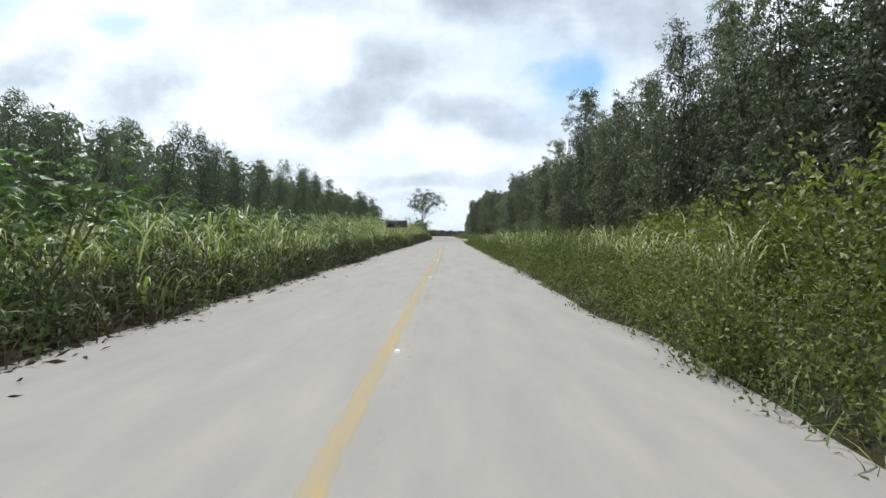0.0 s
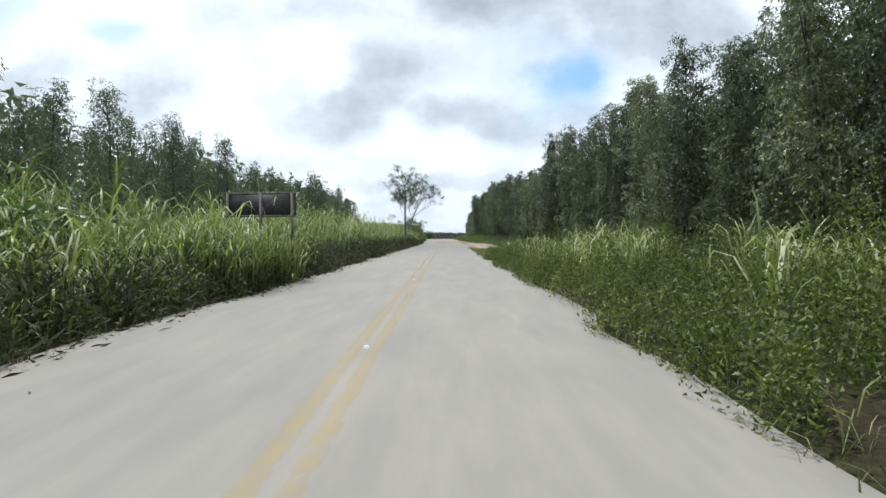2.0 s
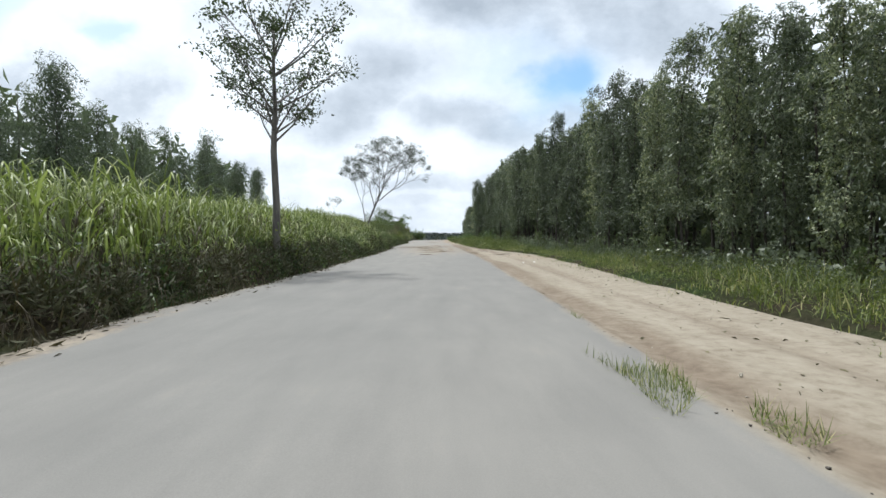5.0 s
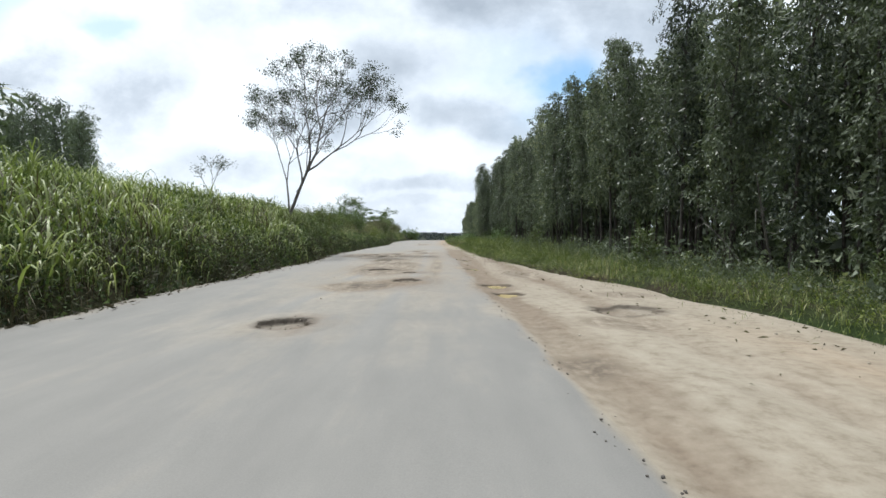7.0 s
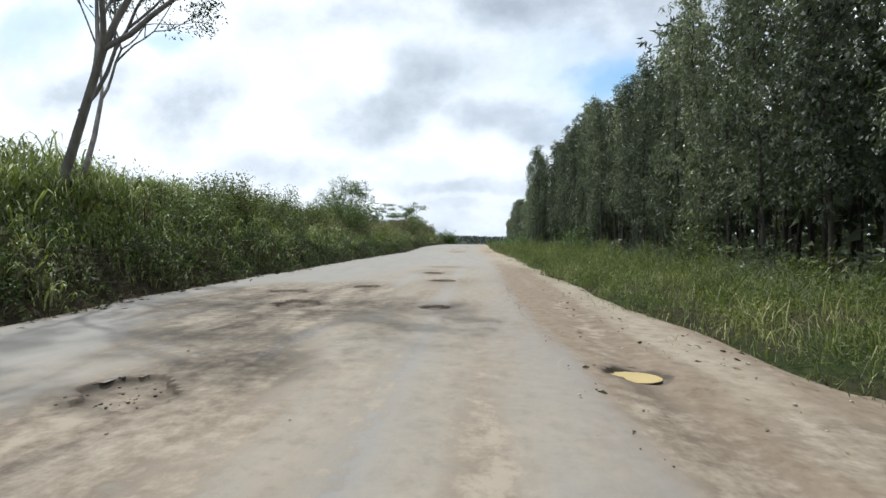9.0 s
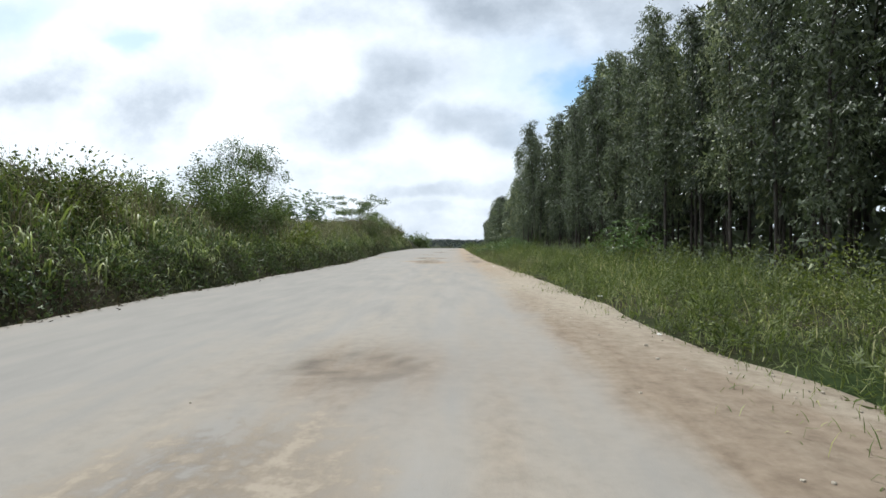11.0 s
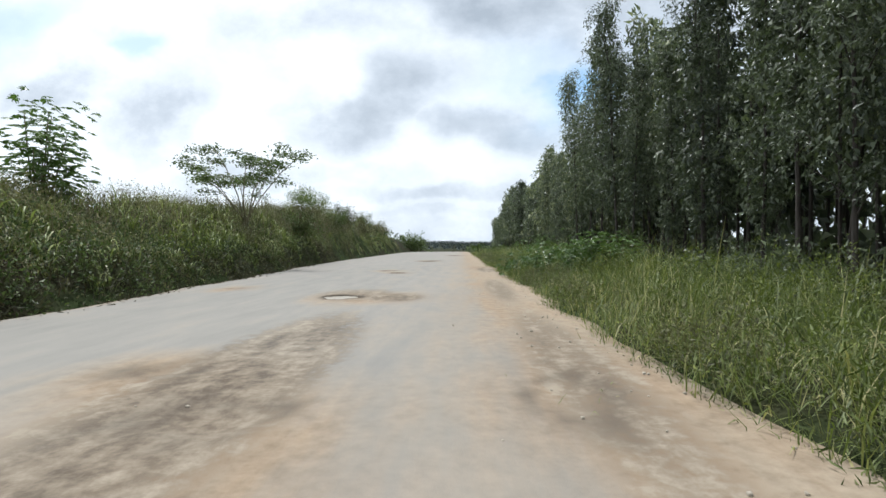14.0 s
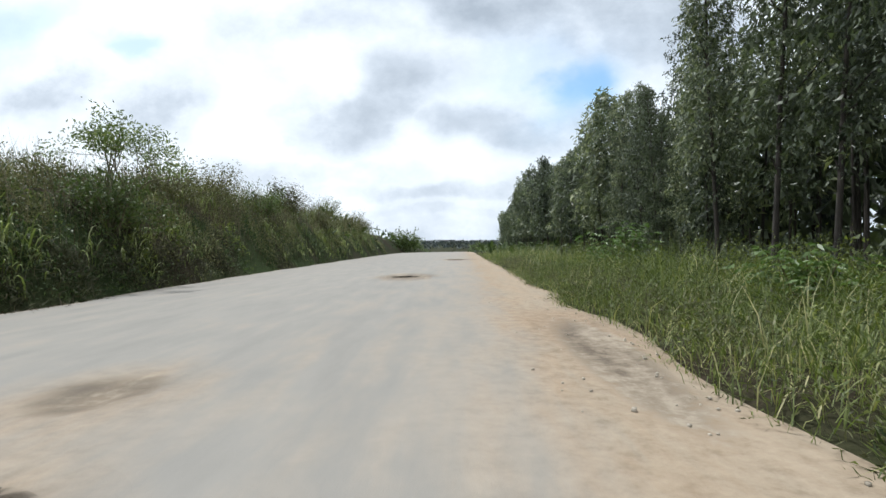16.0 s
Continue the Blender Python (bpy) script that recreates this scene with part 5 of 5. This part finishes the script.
def build_left_grass():
    r = np.random.default_rng(21)
    heap = Heap()
    # tussocks, each a sheaf of arching blades
    n = 4800
    y, d = scatter_strip(r, n, -6, 258, 0.4, 9.0)
    y = np.where(r.uniform(0, 1, n) < 0.35, r.uniform(105, 205, n), y)
    x = left_edge(y) - d
    tall = np.interp(y, [0, 40, 60, 85, 110, 140, 200, 260], [1.75, 1.8, 2.3, 2.1, 1.3, 0.92, 1.05, 1.1]) * (1 + 0.5 * np.exp(-(((y - 46.5) / 3) ** 2))) * np.interp(d, [0.5, 0.9, 1.6, 4, 9], [0.62, 0.85, 1.0, 1.12, 1.12]) * r.uniform(0.55, 1.3, n) * (1 + 0.3 * wave(x * 0.7, y * 0.45, 4.0))
    open_to = (y < 104) | (wave(y * 0.32, d * 0.8, 3.0) > np.interp(y, [104, 140, 150, 170, 180], [-1.2, -1.1, -0.2, 0.05, 0.1]))
    open_to |= (y > 146) & (y < 172) & (d < 3.5) & (wave(y * 0.5, d, 2.0) > -0.4)
    open_to |= (y > 172) & (y < 205) & (d < 3.2) & (wave(y * 0.55, d * 1.2, 6.0) > -0.15)
    open_to |= (d < 1.7) & (wave(y * 0.7, y * 0.2, 1.0) > 0.0)
    open_to &= (y < 50) | (y > 112) | (d > 1.15)
    x, y, tall = x[open_to], y[open_to], tall[open_to]
    n = len(x)
    each = 10
    bx = np.repeat(x, each) + r.normal(size=n * each) * 0.15
    by = np.repeat(y, each) + r.normal(size=n * each) * 0.15
    h = np.repeat(tall, each) * r.uniform(0.55, 1.15, n * each)
    base = np.stack([bx, by, ground_height(bx, by) - 0.05], -1)
    blades(heap, base, h * 1.12, r.uniform(2.2, 4.8, len(h)), r.uniform(0.026, 0.05, len(h)), r, 6, 0.2, 3.2)
    n = 18000
    y = np.where(r.uniform(0, 1, n) < 0.06, r.uniform(43, 49.5, n), r.uniform(-6, 140, n))
    d = 0.5 + 5.5 * r.uniform(0, 1, n) ** 1.3 + np.where((y > 50) & (y < 112), 0.6, 0)
    bx = left_edge(y) - d
    h = np.interp(d, [0.5, 1.2, 3, 6], [0.6, 1.0, 1.35, 1.5]) * np.interp(y, [105, 128], [1, 0.75]) * r.uniform(0.6, 1.15, n)
    blades(heap, np.stack([bx, y, ground_height(bx, y) - 0.05], -1), h * 1.1, r.uniform(1.8, 4.4, n), r.uniform(0.022, 0.045, n), r, 5, 0.3, 3.1)
    # before the board
    n = 1100
    y = r.uniform(44.6, 48.5, n)
    bx = left_edge(y) - np.where(y > 47.3, r.uniform(-0.1, 1.0, n), r.uniform(0.15, 1.9, n))
    blades(heap, np.stack([bx, y, ground_height(bx, y) - 0.05], -1), r.uniform(1.1, 2.2, n), r.uniform(1.6, 4.2, n), r.uniform(0.024, 0.045, n), r, 5, 0.22, 3.1)
    # round the foot of the leaning tree
    n = 900
    y = r.uniform(136.2, 141.0, n)
    bx = -8.3 - 0.5 * r.uniform(0, 1, n) + 0.3 * r.normal(size=n)
    blades(heap, np.stack([bx, y, ground_height(bx, y) - 0.05], -1), r.uniform(0.9, 1.6, n), r.uniform(1.4, 4.0, n), r.uniform(0.022, 0.042, n), r, 5, 0.25, 3.1)
    tagged(new("tall_grass", heap.mesh("tall_grass", TALL_GRASS)), "tall green guinea grass covering the bank", "grass", kind="stuff")
    # dead brown growth low at the edge, its dark colour also painting the shade there
    heap = Heap()
    n = 11000
    y = r.uniform(-6, 230, n)
    d = -0.2 + 1.7 * r.uniform(0, 1, n) ** 1.2
    x = left_edge(y) - d
    base = np.stack([x, y, ground_height(x, y) - 0.03], -1)
    h = r.uniform(0.25, 0.62, n) * np.interp(d, [-0.2, 0.3, 1.2], [0.6, 1.3, 1.7]) * np.interp(y, [55, 72, 140, 155, 180], [1, 0.85, 0.8, 0.6, 0.6])
    blades(heap, base, h, r.uniform(0.3, 2.6, n), r.uniform(0.012, 0.034, n), r, 3, 0.3)
    n = 11000
    y = np.interp(r.uniform(0, 1, n), [0, 0.15, 0.85, 1], [-4, 52, 108, 148])
    d = 0.0 + 1.5 * r.uniform(0, 1, n)
    x = left_edge(y) - d
    blades(heap, np.stack([x, y, ground_height(x, y) - 0.03], -1), np.interp(d, [0, 0.5, 1.5], [0.35, 0.75, 1.05]) * r.uniform(0.5, 1.1, n), r.uniform(0.6, 3.2, n), r.uniform(0.012, 0.03, n), r, 3, 0.45)
    n = 9000
    y = r.uniform(20, 150, n)
    d = r.uniform(0.6, 3.2, n)
    some = wave(y * 0.5, d * 1.3, 5.0) > -0.1
    y, d = y[some], d[some]
    n = len(y)
    x = left_edge(y) - d
    blades(heap, np.stack([x, y, ground_height(x, y) - 0.03], -1), np.interp(d, [0.6, 2, 3.2], [0.8, 1.25, 1.5]) * r.uniform(0.6, 1.1, n), r.uniform(0.8, 3.4, n), r.uniform(0.014, 0.034, n), r, 4, 0.3, 3.2)
    tagged(new("dry_grass", heap.mesh("dry_grass", DRY_GRASS)), "dead brown stalks along the foot of the bank, darkened for its shade", "grass", kind="stuff")
    # dead weeds along the foot; their very dark colour stands in for shade
    heap = Heap()
    n = 1000
    y = r.uniform(-5, 215, n)
    mounds(heap, r, left_edge(y) - r.uniform(0.1, 0.9, n), y, r.uniform(0.25, 0.5, n), r.uniform(0.4, 0.95, n) * np.interp(y, [55, 72, 140, 155, 180], [1, 0.85, 0.8, 0.6, 0.6]), 75, 0.07, 0.24, 0.16)
    tagged(new("dead_weeds", heap.mesh("dead_weeds", DEAD_SHADED)), "dead weeds coloured dark for the shade at the foot of the bank", "weeds", kind="stuff")
    # broad weeds among the grass
    heap = Heap()
    n = 1700
    y = np.where(r.uniform(0, 1, n) < 0.4, r.uniform(95, 190, n), r.uniform(-5, 235, n))
    d = np.where(r.uniform(0, 1, n) < 0.55, r.uniform(0.1, 1.3, n), r.uniform(1.3, 6.5, n))
    high = np.interp(d, [0.0, 1.0, 3, 6], [0.6, 0.9, 1.0, 1.0]) * r.uniform(0.5, 1.1, n)
    mounds(heap, r, left_edge(y) - d, y, r.uniform(0.3, 0.65, n), high, 85, 0.04, 0.11)
    n = 1100
    y = r.uniform(142, 240, n)
    d = r.uniform(0.5, 8.0, n)
    keep = wave(y * 0.32, d * 0.8, 3.0) < 0.25
    y, d = y[keep], d[keep]
    n = len(y)
    mounds(heap, r, left_edge(y) - d, y, r.uniform(0.4, 0.8, n), r.uniform(0.35, 0.85, n), 90, 0.05, 0.12)
    n = 260
    y = r.uniform(-5, 60, n)
    d = 0.2 + 1.6 * r.uniform(0, 1, n)
    mounds(heap, r, left_edge(y) - d, y, r.uniform(0.3, 0.6, n), np.interp(d, [0.2, 1.8], [0.4, 1.0]) * r.uniform(0.6, 1.3, n), 150, 0.035, 0.085)
    tagged(new("bank_weeds", heap.mesh("bank_weeds", BUSH)), "broad-leaved green weeds among the bank grass", "weeds", kind="stuff")


def build_bank_tops():
    """Yellow-green weeds in patches, and dry stalks with brown plumes along the top of the bank."""
    r = np.random.default_rng(27)
    heap = Heap()
    n = 800
    y = r.uniform(96, 236, n)
    d = r.uniform(0.5, 6.5, n)
    keep = wave(y * 0.45, d * 0.9, 8.0) > 0.1
    y, d = y[keep], d[keep]
    n = len(y)
    mounds(heap, r, left_edge(y) - d, y, r.uniform(0.35, 0.7, n), r.uniform(0.5, 1.2, n), 95, 0.05, 0.14)
    tagged(new("bank_weeds", heap.mesh("bank_weeds", WEED)), "yellow-green weeds in patches on the bank", "weeds", kind="stuff")
    heap = Heap()
    n = 16000
    y = r.uniform(150, 236, n)
    x = left_edge(y) - r.uniform(1.4, 8.0, n)
    h = r.uniform(0.5, 1.3, n) * (1 + 0.25 * wave(x, y * 0.5, 2.0)) * np.interp(y, [158, 176, 184], [1.35, 1.35, 1.25])
    blades(heap, np.stack([x, y, ground_height(x, y) - 0.03], -1), h, r.uniform(0.1, 1.4, n), r.uniform(0.008, 0.02, n), r, 3, 0.16)
    tagged(new("dry_grass", heap.mesh("dry_grass", PLUME)), "dry brownish grass with plumes along the bank top", "grass", kind="stuff")


def build_bank_scrub():
    """Dull brown-green scrub on the later part of the bank."""
    r = np.random.default_rng(29)
    heap = Heap()
    n = 1350
    y = r.uniform(166, 262, n)
    d = 0.5 + 7.0 * r.uniform(0, 1, n)
    keep = wave(y * 0.5, d * 0.9, 2.0) > np.interp(y, [166, 190], [0.3, -0.35])
    y, d = y[keep], d[keep]
    n = len(y)
    mounds(heap, r, left_edge(y) - d, y, r.uniform(0.35, 0.85, n), np.interp(d, [0.5, 2, 6], [0.7, 1.1, 1.35]) * r.uniform(0.5, 1.2, n), 190, 0.035, 0.095)
    tagged(new("bank_scrub", heap.mesh("bank_scrub", SCRUB)), "dull brown-green scrub covering the bank", "scrub", kind="stuff")


def build_right_verge():
    r = np.random.default_rng(22)
    # waist-high weeds beside the first stretch of road
    heap = Heap()
    n = 1000
    y = r.uniform(-4, 66, n)
    d = 0.15 + 6.2 * r.uniform(0, 1, n) ** 1.15
    high = np.interp(d, [0.1, 0.9, 2.5, 7], [0.5, 1.1, 1.42, 1.55]) * r.uniform(0.35, 1.3, n) * (1 + 0.5 * wave(y * 0.8, d * 1.2, 1.0)) * np.interp(y, [50, 62], [1, 0.6])
    mounds(heap, r, right_edge(y) + d, y, r.uniform(0.35, 0.8, n) * np.clip(high, 0.5, 1.1), high, 320, 0.03, 0.07)
    n = 1300
    y = r.uniform(-4, 68, n)
    d = 0.1 + 6.0 * r.uniform(0, 1, n)
    mounds(heap, r, right_edge(y) + d, y, r.uniform(0.3, 0.6, n), np.interp(d, [0.1, 1, 3], [0.25, 0.45, 0.7]) * r.uniform(0.6, 1.2, n), 95, 0.03, 0.075)
    tagged(new("verge_weeds", heap.mesh("verge_weeds", WEED)), "waist-high yellow-green weeds along the road", "weeds", kind="stuff")
    # clumps of tall grass among them
    heap = Heap()
    n = 620
    y = r.uniform(-5, 66, n)
    d = np.where(y > 18, r.uniform(1.3, 7.0, n), r.uniform(2.7, 7.5, n))
    keep = (wave(y * 0.5, d * 0.9, 7.0) > np.where(y > 18, -0.15, 0.05)) | ((y > 16) & (y < 24) & (d > 3))
    y, d = y[keep], d[keep]
    n = len(y)
    x = right_edge(y) + d
    tall = np.interp(d, [0.5, 2, 7], [1.05, 1.8, 2.1]) * r.uniform(0.75, 1.2, n) * np.interp(y, [55, 66], [1, 0.6])
    each = 15
    bx, by = np.repeat(x, each) + r.normal(size=n * each) * 0.12, np.repeat(y, each) + r.normal(size=n * each) * 0.12
    h = np.repeat(tall, each) * r.uniform(0.5, 1.1, n * each)
    blades(heap, np.stack([bx, by, ground_height(bx, by) - 0.05], -1), h, r.uniform(1.4, 4.4, len(h)), r.uniform(0.026, 0.055, len(h)), r, 5, 0.2, 4.0)
    tagged(new("tall_grass", heap.mesh("tall_grass", TALL_GRASS)), "clumps of tall grass among the weeds", "grass", kind="stuff")
    # dead stalks at the edge of the asphalt
    heap = Heap()
    n = 5200
    y = r.uniform(-6, 70, n)
    x = right_edge(y) + r.uniform(-0.15, 0.7, n)
    h = r.uniform(0.08, 0.32, n)
    blades(heap, np.stack([x, y, ground_height(x, y) - 0.02], -1), h, r.uniform(0.3, 2.6, n), r.uniform(0.006, 0.014, n), r, 3, 0.6)
    tagged(new("dry_grass", heap.mesh("dry_grass", DRY_GRASS)), "dead brown stalks along the edge of the asphalt", "grass", kind="stuff")
    # low grass under the weeds, then knee-high grass farther on
    heap = Heap()
    n = 4200
    y = r.uniform(-5, 66, n)
    x = right_edge(y) + 3.2 * r.uniform(0, 1, n) ** 1.3 - 0.05
    h = r.uniform(0.15, 0.6, n)
    blades(heap, np.stack([x, y, ground_height(x, y) - 0.02], -1), h, r.uniform(0.2, 2.8, n), r.uniform(0.007, 0.018, n), r, 3, 0.6)
    m = 8200
    cy = np.where(r.uniform(0, 1, m) < 0.45, r.uniform(128, 206, m), np.where(r.uniform(0, 1, m) < 0.72, r.uniform(58, 128, m), r.uniform(206, 250, m)))
    cd = -0.05 + 6.8 * r.uniform(0, 1, m) ** 1.1
    thick = wave(cy * 0.55, cd * 1.1, 2.0)
    high = np.interp(cd, [0, 0.8, 3, 6], [0.34, 0.62, 0.80, 0.88]) * r.uniform(0.55, 1.35, m) * (1 + 0.5 * thick) * np.interp(cy, [66, 80, 120, 140, 160, 178, 195], [0.95, 0.75, 0.62, 0.95, 1.2, 1.45, 1.5])
    each = 7
    n = m * each
    y, d = np.repeat(cy, each) + r.normal(size=n) * 0.12, np.repeat(cd, each) + r.normal(size=n) * 0.12
    x = right_edge(y) + d
    h = np.maximum(np.repeat(high, each) * r.uniform(0.45, 1.15, n), 0.08)
    blades(heap, np.stack([x, y, ground_height(x, y) - 0.02], -1), h, r.uniform(0.2, 2.8, n), r.uniform(0.008, 0.017, n) * np.interp(y, [60, 110, 135], [1.5, 1.4, 1.0]), r, 3, 0.6)
    # short ground cover near the road
    n = 36000
    y = r.uniform(96, 214, n)
    d = -0.25 + 4.4 * r.uniform(0, 1, n) ** 1.4
    x = right_edge(y) + d
    h = r.uniform(0.1, 0.34, n) * np.interp(d, [0, 1], [0.6, 1.2])
    blades(heap, np.stack([x, y, ground_height(x, y) - 0.02], -1), h, r.uniform(0.2, 2.8, n), r.uniform(0.010, 0.022, n), r, 2, 0.7)
    n = 15000
    y = r.uniform(176, 217, n)
    x = right_edge(y) - 0.1 + 3.4 * r.uniform(0, 1, n)
    blades(heap, np.stack([x, y, ground_height(x, y) - 0.02], -1), r.uniform(0.15, 0.5, n), r.uniform(0.2, 2.8, n), r.uniform(0.008, 0.018, n), r, 3, 0.6)
    # tufts that creep out over the sand
    n = 5200
    y = r.uniform(78, 180, n)
    x = right_edge(y) - np.abs(r.normal(size=n)) * 0.55
    tuft = wave(x * 2.2, y * 1.1, 6.0) > 0.25
    x, y = x[tuft], y[tuft]
    n = len(x)
    blades(heap, np.stack([x, y, road_height(x, y)[0] - 0.01], -1), r.uniform(0.05, 0.2, n), r.uniform(0.2, 2.8, n), r.uniform(0.005, 0.011, n), r, 3, 0.8)
    # the strip between road and sand where the shoulder begins
    n = 30000
    y = r.uniform(60, 88, n)
    x = 2.4 + 0.12 * wave(y * 1.7, y * 0.4) + np.interp(y, [60, 68, 72, 78, 88], [4.0, 3.0, 2.1, 1.25, 0.4]) * r.uniform(0, 1, n) ** 1.2
    tuft = wave(x * 2.6, y * 1.3, 4.0) > np.interp(y, [60, 70, 76, 81, 88], [-1.2, -1.1, -0.7, -0.1, 0.35])
    x, y = x[tuft], y[tuft]
    n = len(x)
    h = r.uniform(0.06, 0.34, n) * np.interp(y, [60, 72, 80], [1.7, 1.0, 0.6])
    blades(heap, np.stack([x, y, level(y) - 0.02], -1), h, r.uniform(0.2, 2.6, n), r.uniform(0.008, 0.018, n) * np.interp(y, [60, 70, 80], [1.9, 1.4, 1.0]), r, 2, 0.6)
    tagged(new("verge_grass", heap.mesh("verge_grass", LOW_GRASS)), "knee-high green grass along the verge", "grass", kind="stuff")
    # thick tufts that hide the soil
    heap = Heap()
    n = 850
    y = np.where(r.uniform(0, 1, n) < 0.76, r.uniform(126, 216, n), r.uniform(62, 126, n))
    d = 0.15 + 6.6 * r.uniform(0, 1, n) ** 1.15
    high = np.interp(d, [0, 0.8, 3, 6], [0.22, 0.42, 0.6, 0.7]) * r.uniform(0.6, 1.3, n) * np.interp(y, [80, 120, 140, 180], [0.7, 0.6, 0.95, 1.2])
    mounds(heap, r, right_edge(y) + d, y, r.uniform(0.25, 0.55, n), high, 150, 0.06, 0.15, 0.085)
    tagged(new("grass_tufts", heap.mesh("grass_tufts", LOW_GRASS)), "thick green grass tufts along the verge", "grass", kind="stuff")
    # low broad-leaved plants in it
    heap = Heap()
    n = 800
    y = np.where(r.uniform(0, 1, n) < 0.55, r.uniform(130, 208, n), np.where(r.uniform(0, 1, n) < 0.7, r.uniform(62, 130, n), r.uniform(200, 240, n)))
    d = 0.1 + 6.4 * r.uniform(0, 1, n) ** 1.3
    high = np.interp(d, [0, 1.5, 5], [0.35, 0.65, 0.85]) * r.uniform(0.5, 1.3, n) * np.interp(y, [80, 120, 135, 170, 195], [0.9, 0.5, 0.9, 1.05, 1.45])
    mounds(heap, r, right_edge(y) + d, y, r.uniform(0.15, 0.4, n), high, 80, 0.025, 0.06)
    n = 230
    y = r.uniform(138, 222, n)
    d = r.uniform(2.6, 7.4, n)
    mounds(heap, r, right_edge(y) + d, y, r.uniform(0.3, 0.6, n), r.uniform(0.7, 1.35, n), 190, 0.03, 0.085)
    tagged(new("verge_weeds", heap.mesh("verge_weeds", WEED)), "low leafy weeds in the verge grass", "weeds", kind="stuff")


def build_verge_scrub():
    """Dry brownish weeds at the edge of the later verge, and dark leafy plants where the grass meets the trees."""
    r = np.random.default_rng(31)
    heap = Heap()
    n = 210
    y = r.uniform(166, 222, n)
    d = 0.1 + 1.5 * r.uniform(0, 1, n) ** 1.3
    keep = wave(y * 0.6, d, 4.0) > -0.3
    y, d = y[keep], d[keep]
    n = len(y)
    mounds(heap, r, right_edge(y) + d, y, r.uniform(0.2, 0.4, n), r.uniform(0.3, 0.75, n), 190, 0.03, 0.08, 0.2)
    tagged(new("verge_scrub", heap.mesh("verge_scrub", SCRUB)), "dry brownish weeds at the edge of the sand", "weeds", kind="stuff")
    heap = Heap()
    n = 620
    y = r.uniform(64, 224, n)
    x = np.maximum(10.2 - np.abs(r.normal(size=n)) * 1.1, right_edge(y) + 2.2)
    mounds(heap, r, x, y, r.uniform(0.3, 0.7, n), r.uniform(0.5, 1.5, n) * np.interp(y, [110, 140], [0.75, 1.0]), 150, 0.03, 0.075, 0.45)
    tagged(new("edge_plants", heap.mesh("edge_plants", EUCA)), "dark leafy plants along the plantation edge", "weeds", kind="stuff")


def build_undergrowth():
    """Dark low plants under the plantation."""
    r = np.random.default_rng(23)
    heap = Heap()
    n = 3800
    y = r.uniform(-6, 300, n)
    x = np.where(r.uniform(0, 1, n) < 0.45, r.uniform(9.6, 16, n), r.uniform(16, 46, n))
    each = 12
    bx, by = np.repeat(x, each) + r.normal(size=n * each) * 0.35, np.repeat(y, each) + r.normal(size=n * each) * 0.35
    top = np.repeat(np.where(x < 16, r.uniform(0.3, 1.5, n), r.uniform(1.0, 3.2, n)), each)
    bz = ground_height(bx, by) + top * r.uniform(0.03, 1.0, len(bx))
    ln = np.where(bx < 16, r.uniform(0.12, 0.28, len(bx)), r.uniform(0.5, 1.0, len(bx)))
    leaves(heap, np.stack([bx, by, bz], -1), r.normal(size=(len(bx), 3)) + np.array((0, 0, -0.1)), ln * 1.15, ln * 0.6, r, slim=True)
    tagged(new("undergrowth", heap.mesh("undergrowth", EUCA)), "dark leafy undergrowth at the foot of the plantation", "undergrowth", kind="stuff")


def build_far_woods():
    """Woodland on the ridge beyond the valley and along the crest."""
    r = np.random.default_rng(24)
    heap = Heap()
    n = 15000
    y = r.uniform(1150, 2000, n)
    x = r.uniform(-1100, 1100, n)
    hill = np.interp(y, [700, 1300, 1900, 2600], [0, 8, 24, 18]) * (1 + 0.12 * wave(x * 0.004, y * 0.001, 3.0))
    z = ground_height(x, y) + hill + r.uniform(0, 3, n)
    ln = r.uniform(4, 7.5, n)
    leaves(heap, np.stack([x, y, z], -1), r.normal(size=(n, 3)) + np.array((0, 0, 0.3)), ln, ln * 0.7, r)
    tagged(new("far_woods", heap.mesh("far_woods", RIDGE)), "dark woodland on a far ridge, haze put into its blue-grey colour", "woods", kind="stuff")
    heap = Heap()
    n = 3800
    y = r.uniform(235, 420, n)
    side = r.uniform(0, 1, n) < 0.5
    d = r.uniform(0.3, 16, n)
    x = np.where(side, left_edge(y) - d, right_edge(y) + d)
    z = ground_height(x, y) + r.uniform(0.0, 1.2, n)
    ln = r.uniform(0.4, 0.9, n)
    leaves(heap, np.stack([x, y, z], -1), r.normal(size=(n, 3)) * 0.7 + np.array((0, 0, 0.6)), ln, ln * 0.4, r)
    tagged(new("far_scrub", heap.mesh("far_scrub", BUSH)), "rough green scrub beside the road at the crest", "scrub", kind="stuff")


build_far_woods()
build_left_grass()
build_bank_tops()
build_bank_scrub()
build_right_verge()
build_verge_scrub()
build_undergrowth()
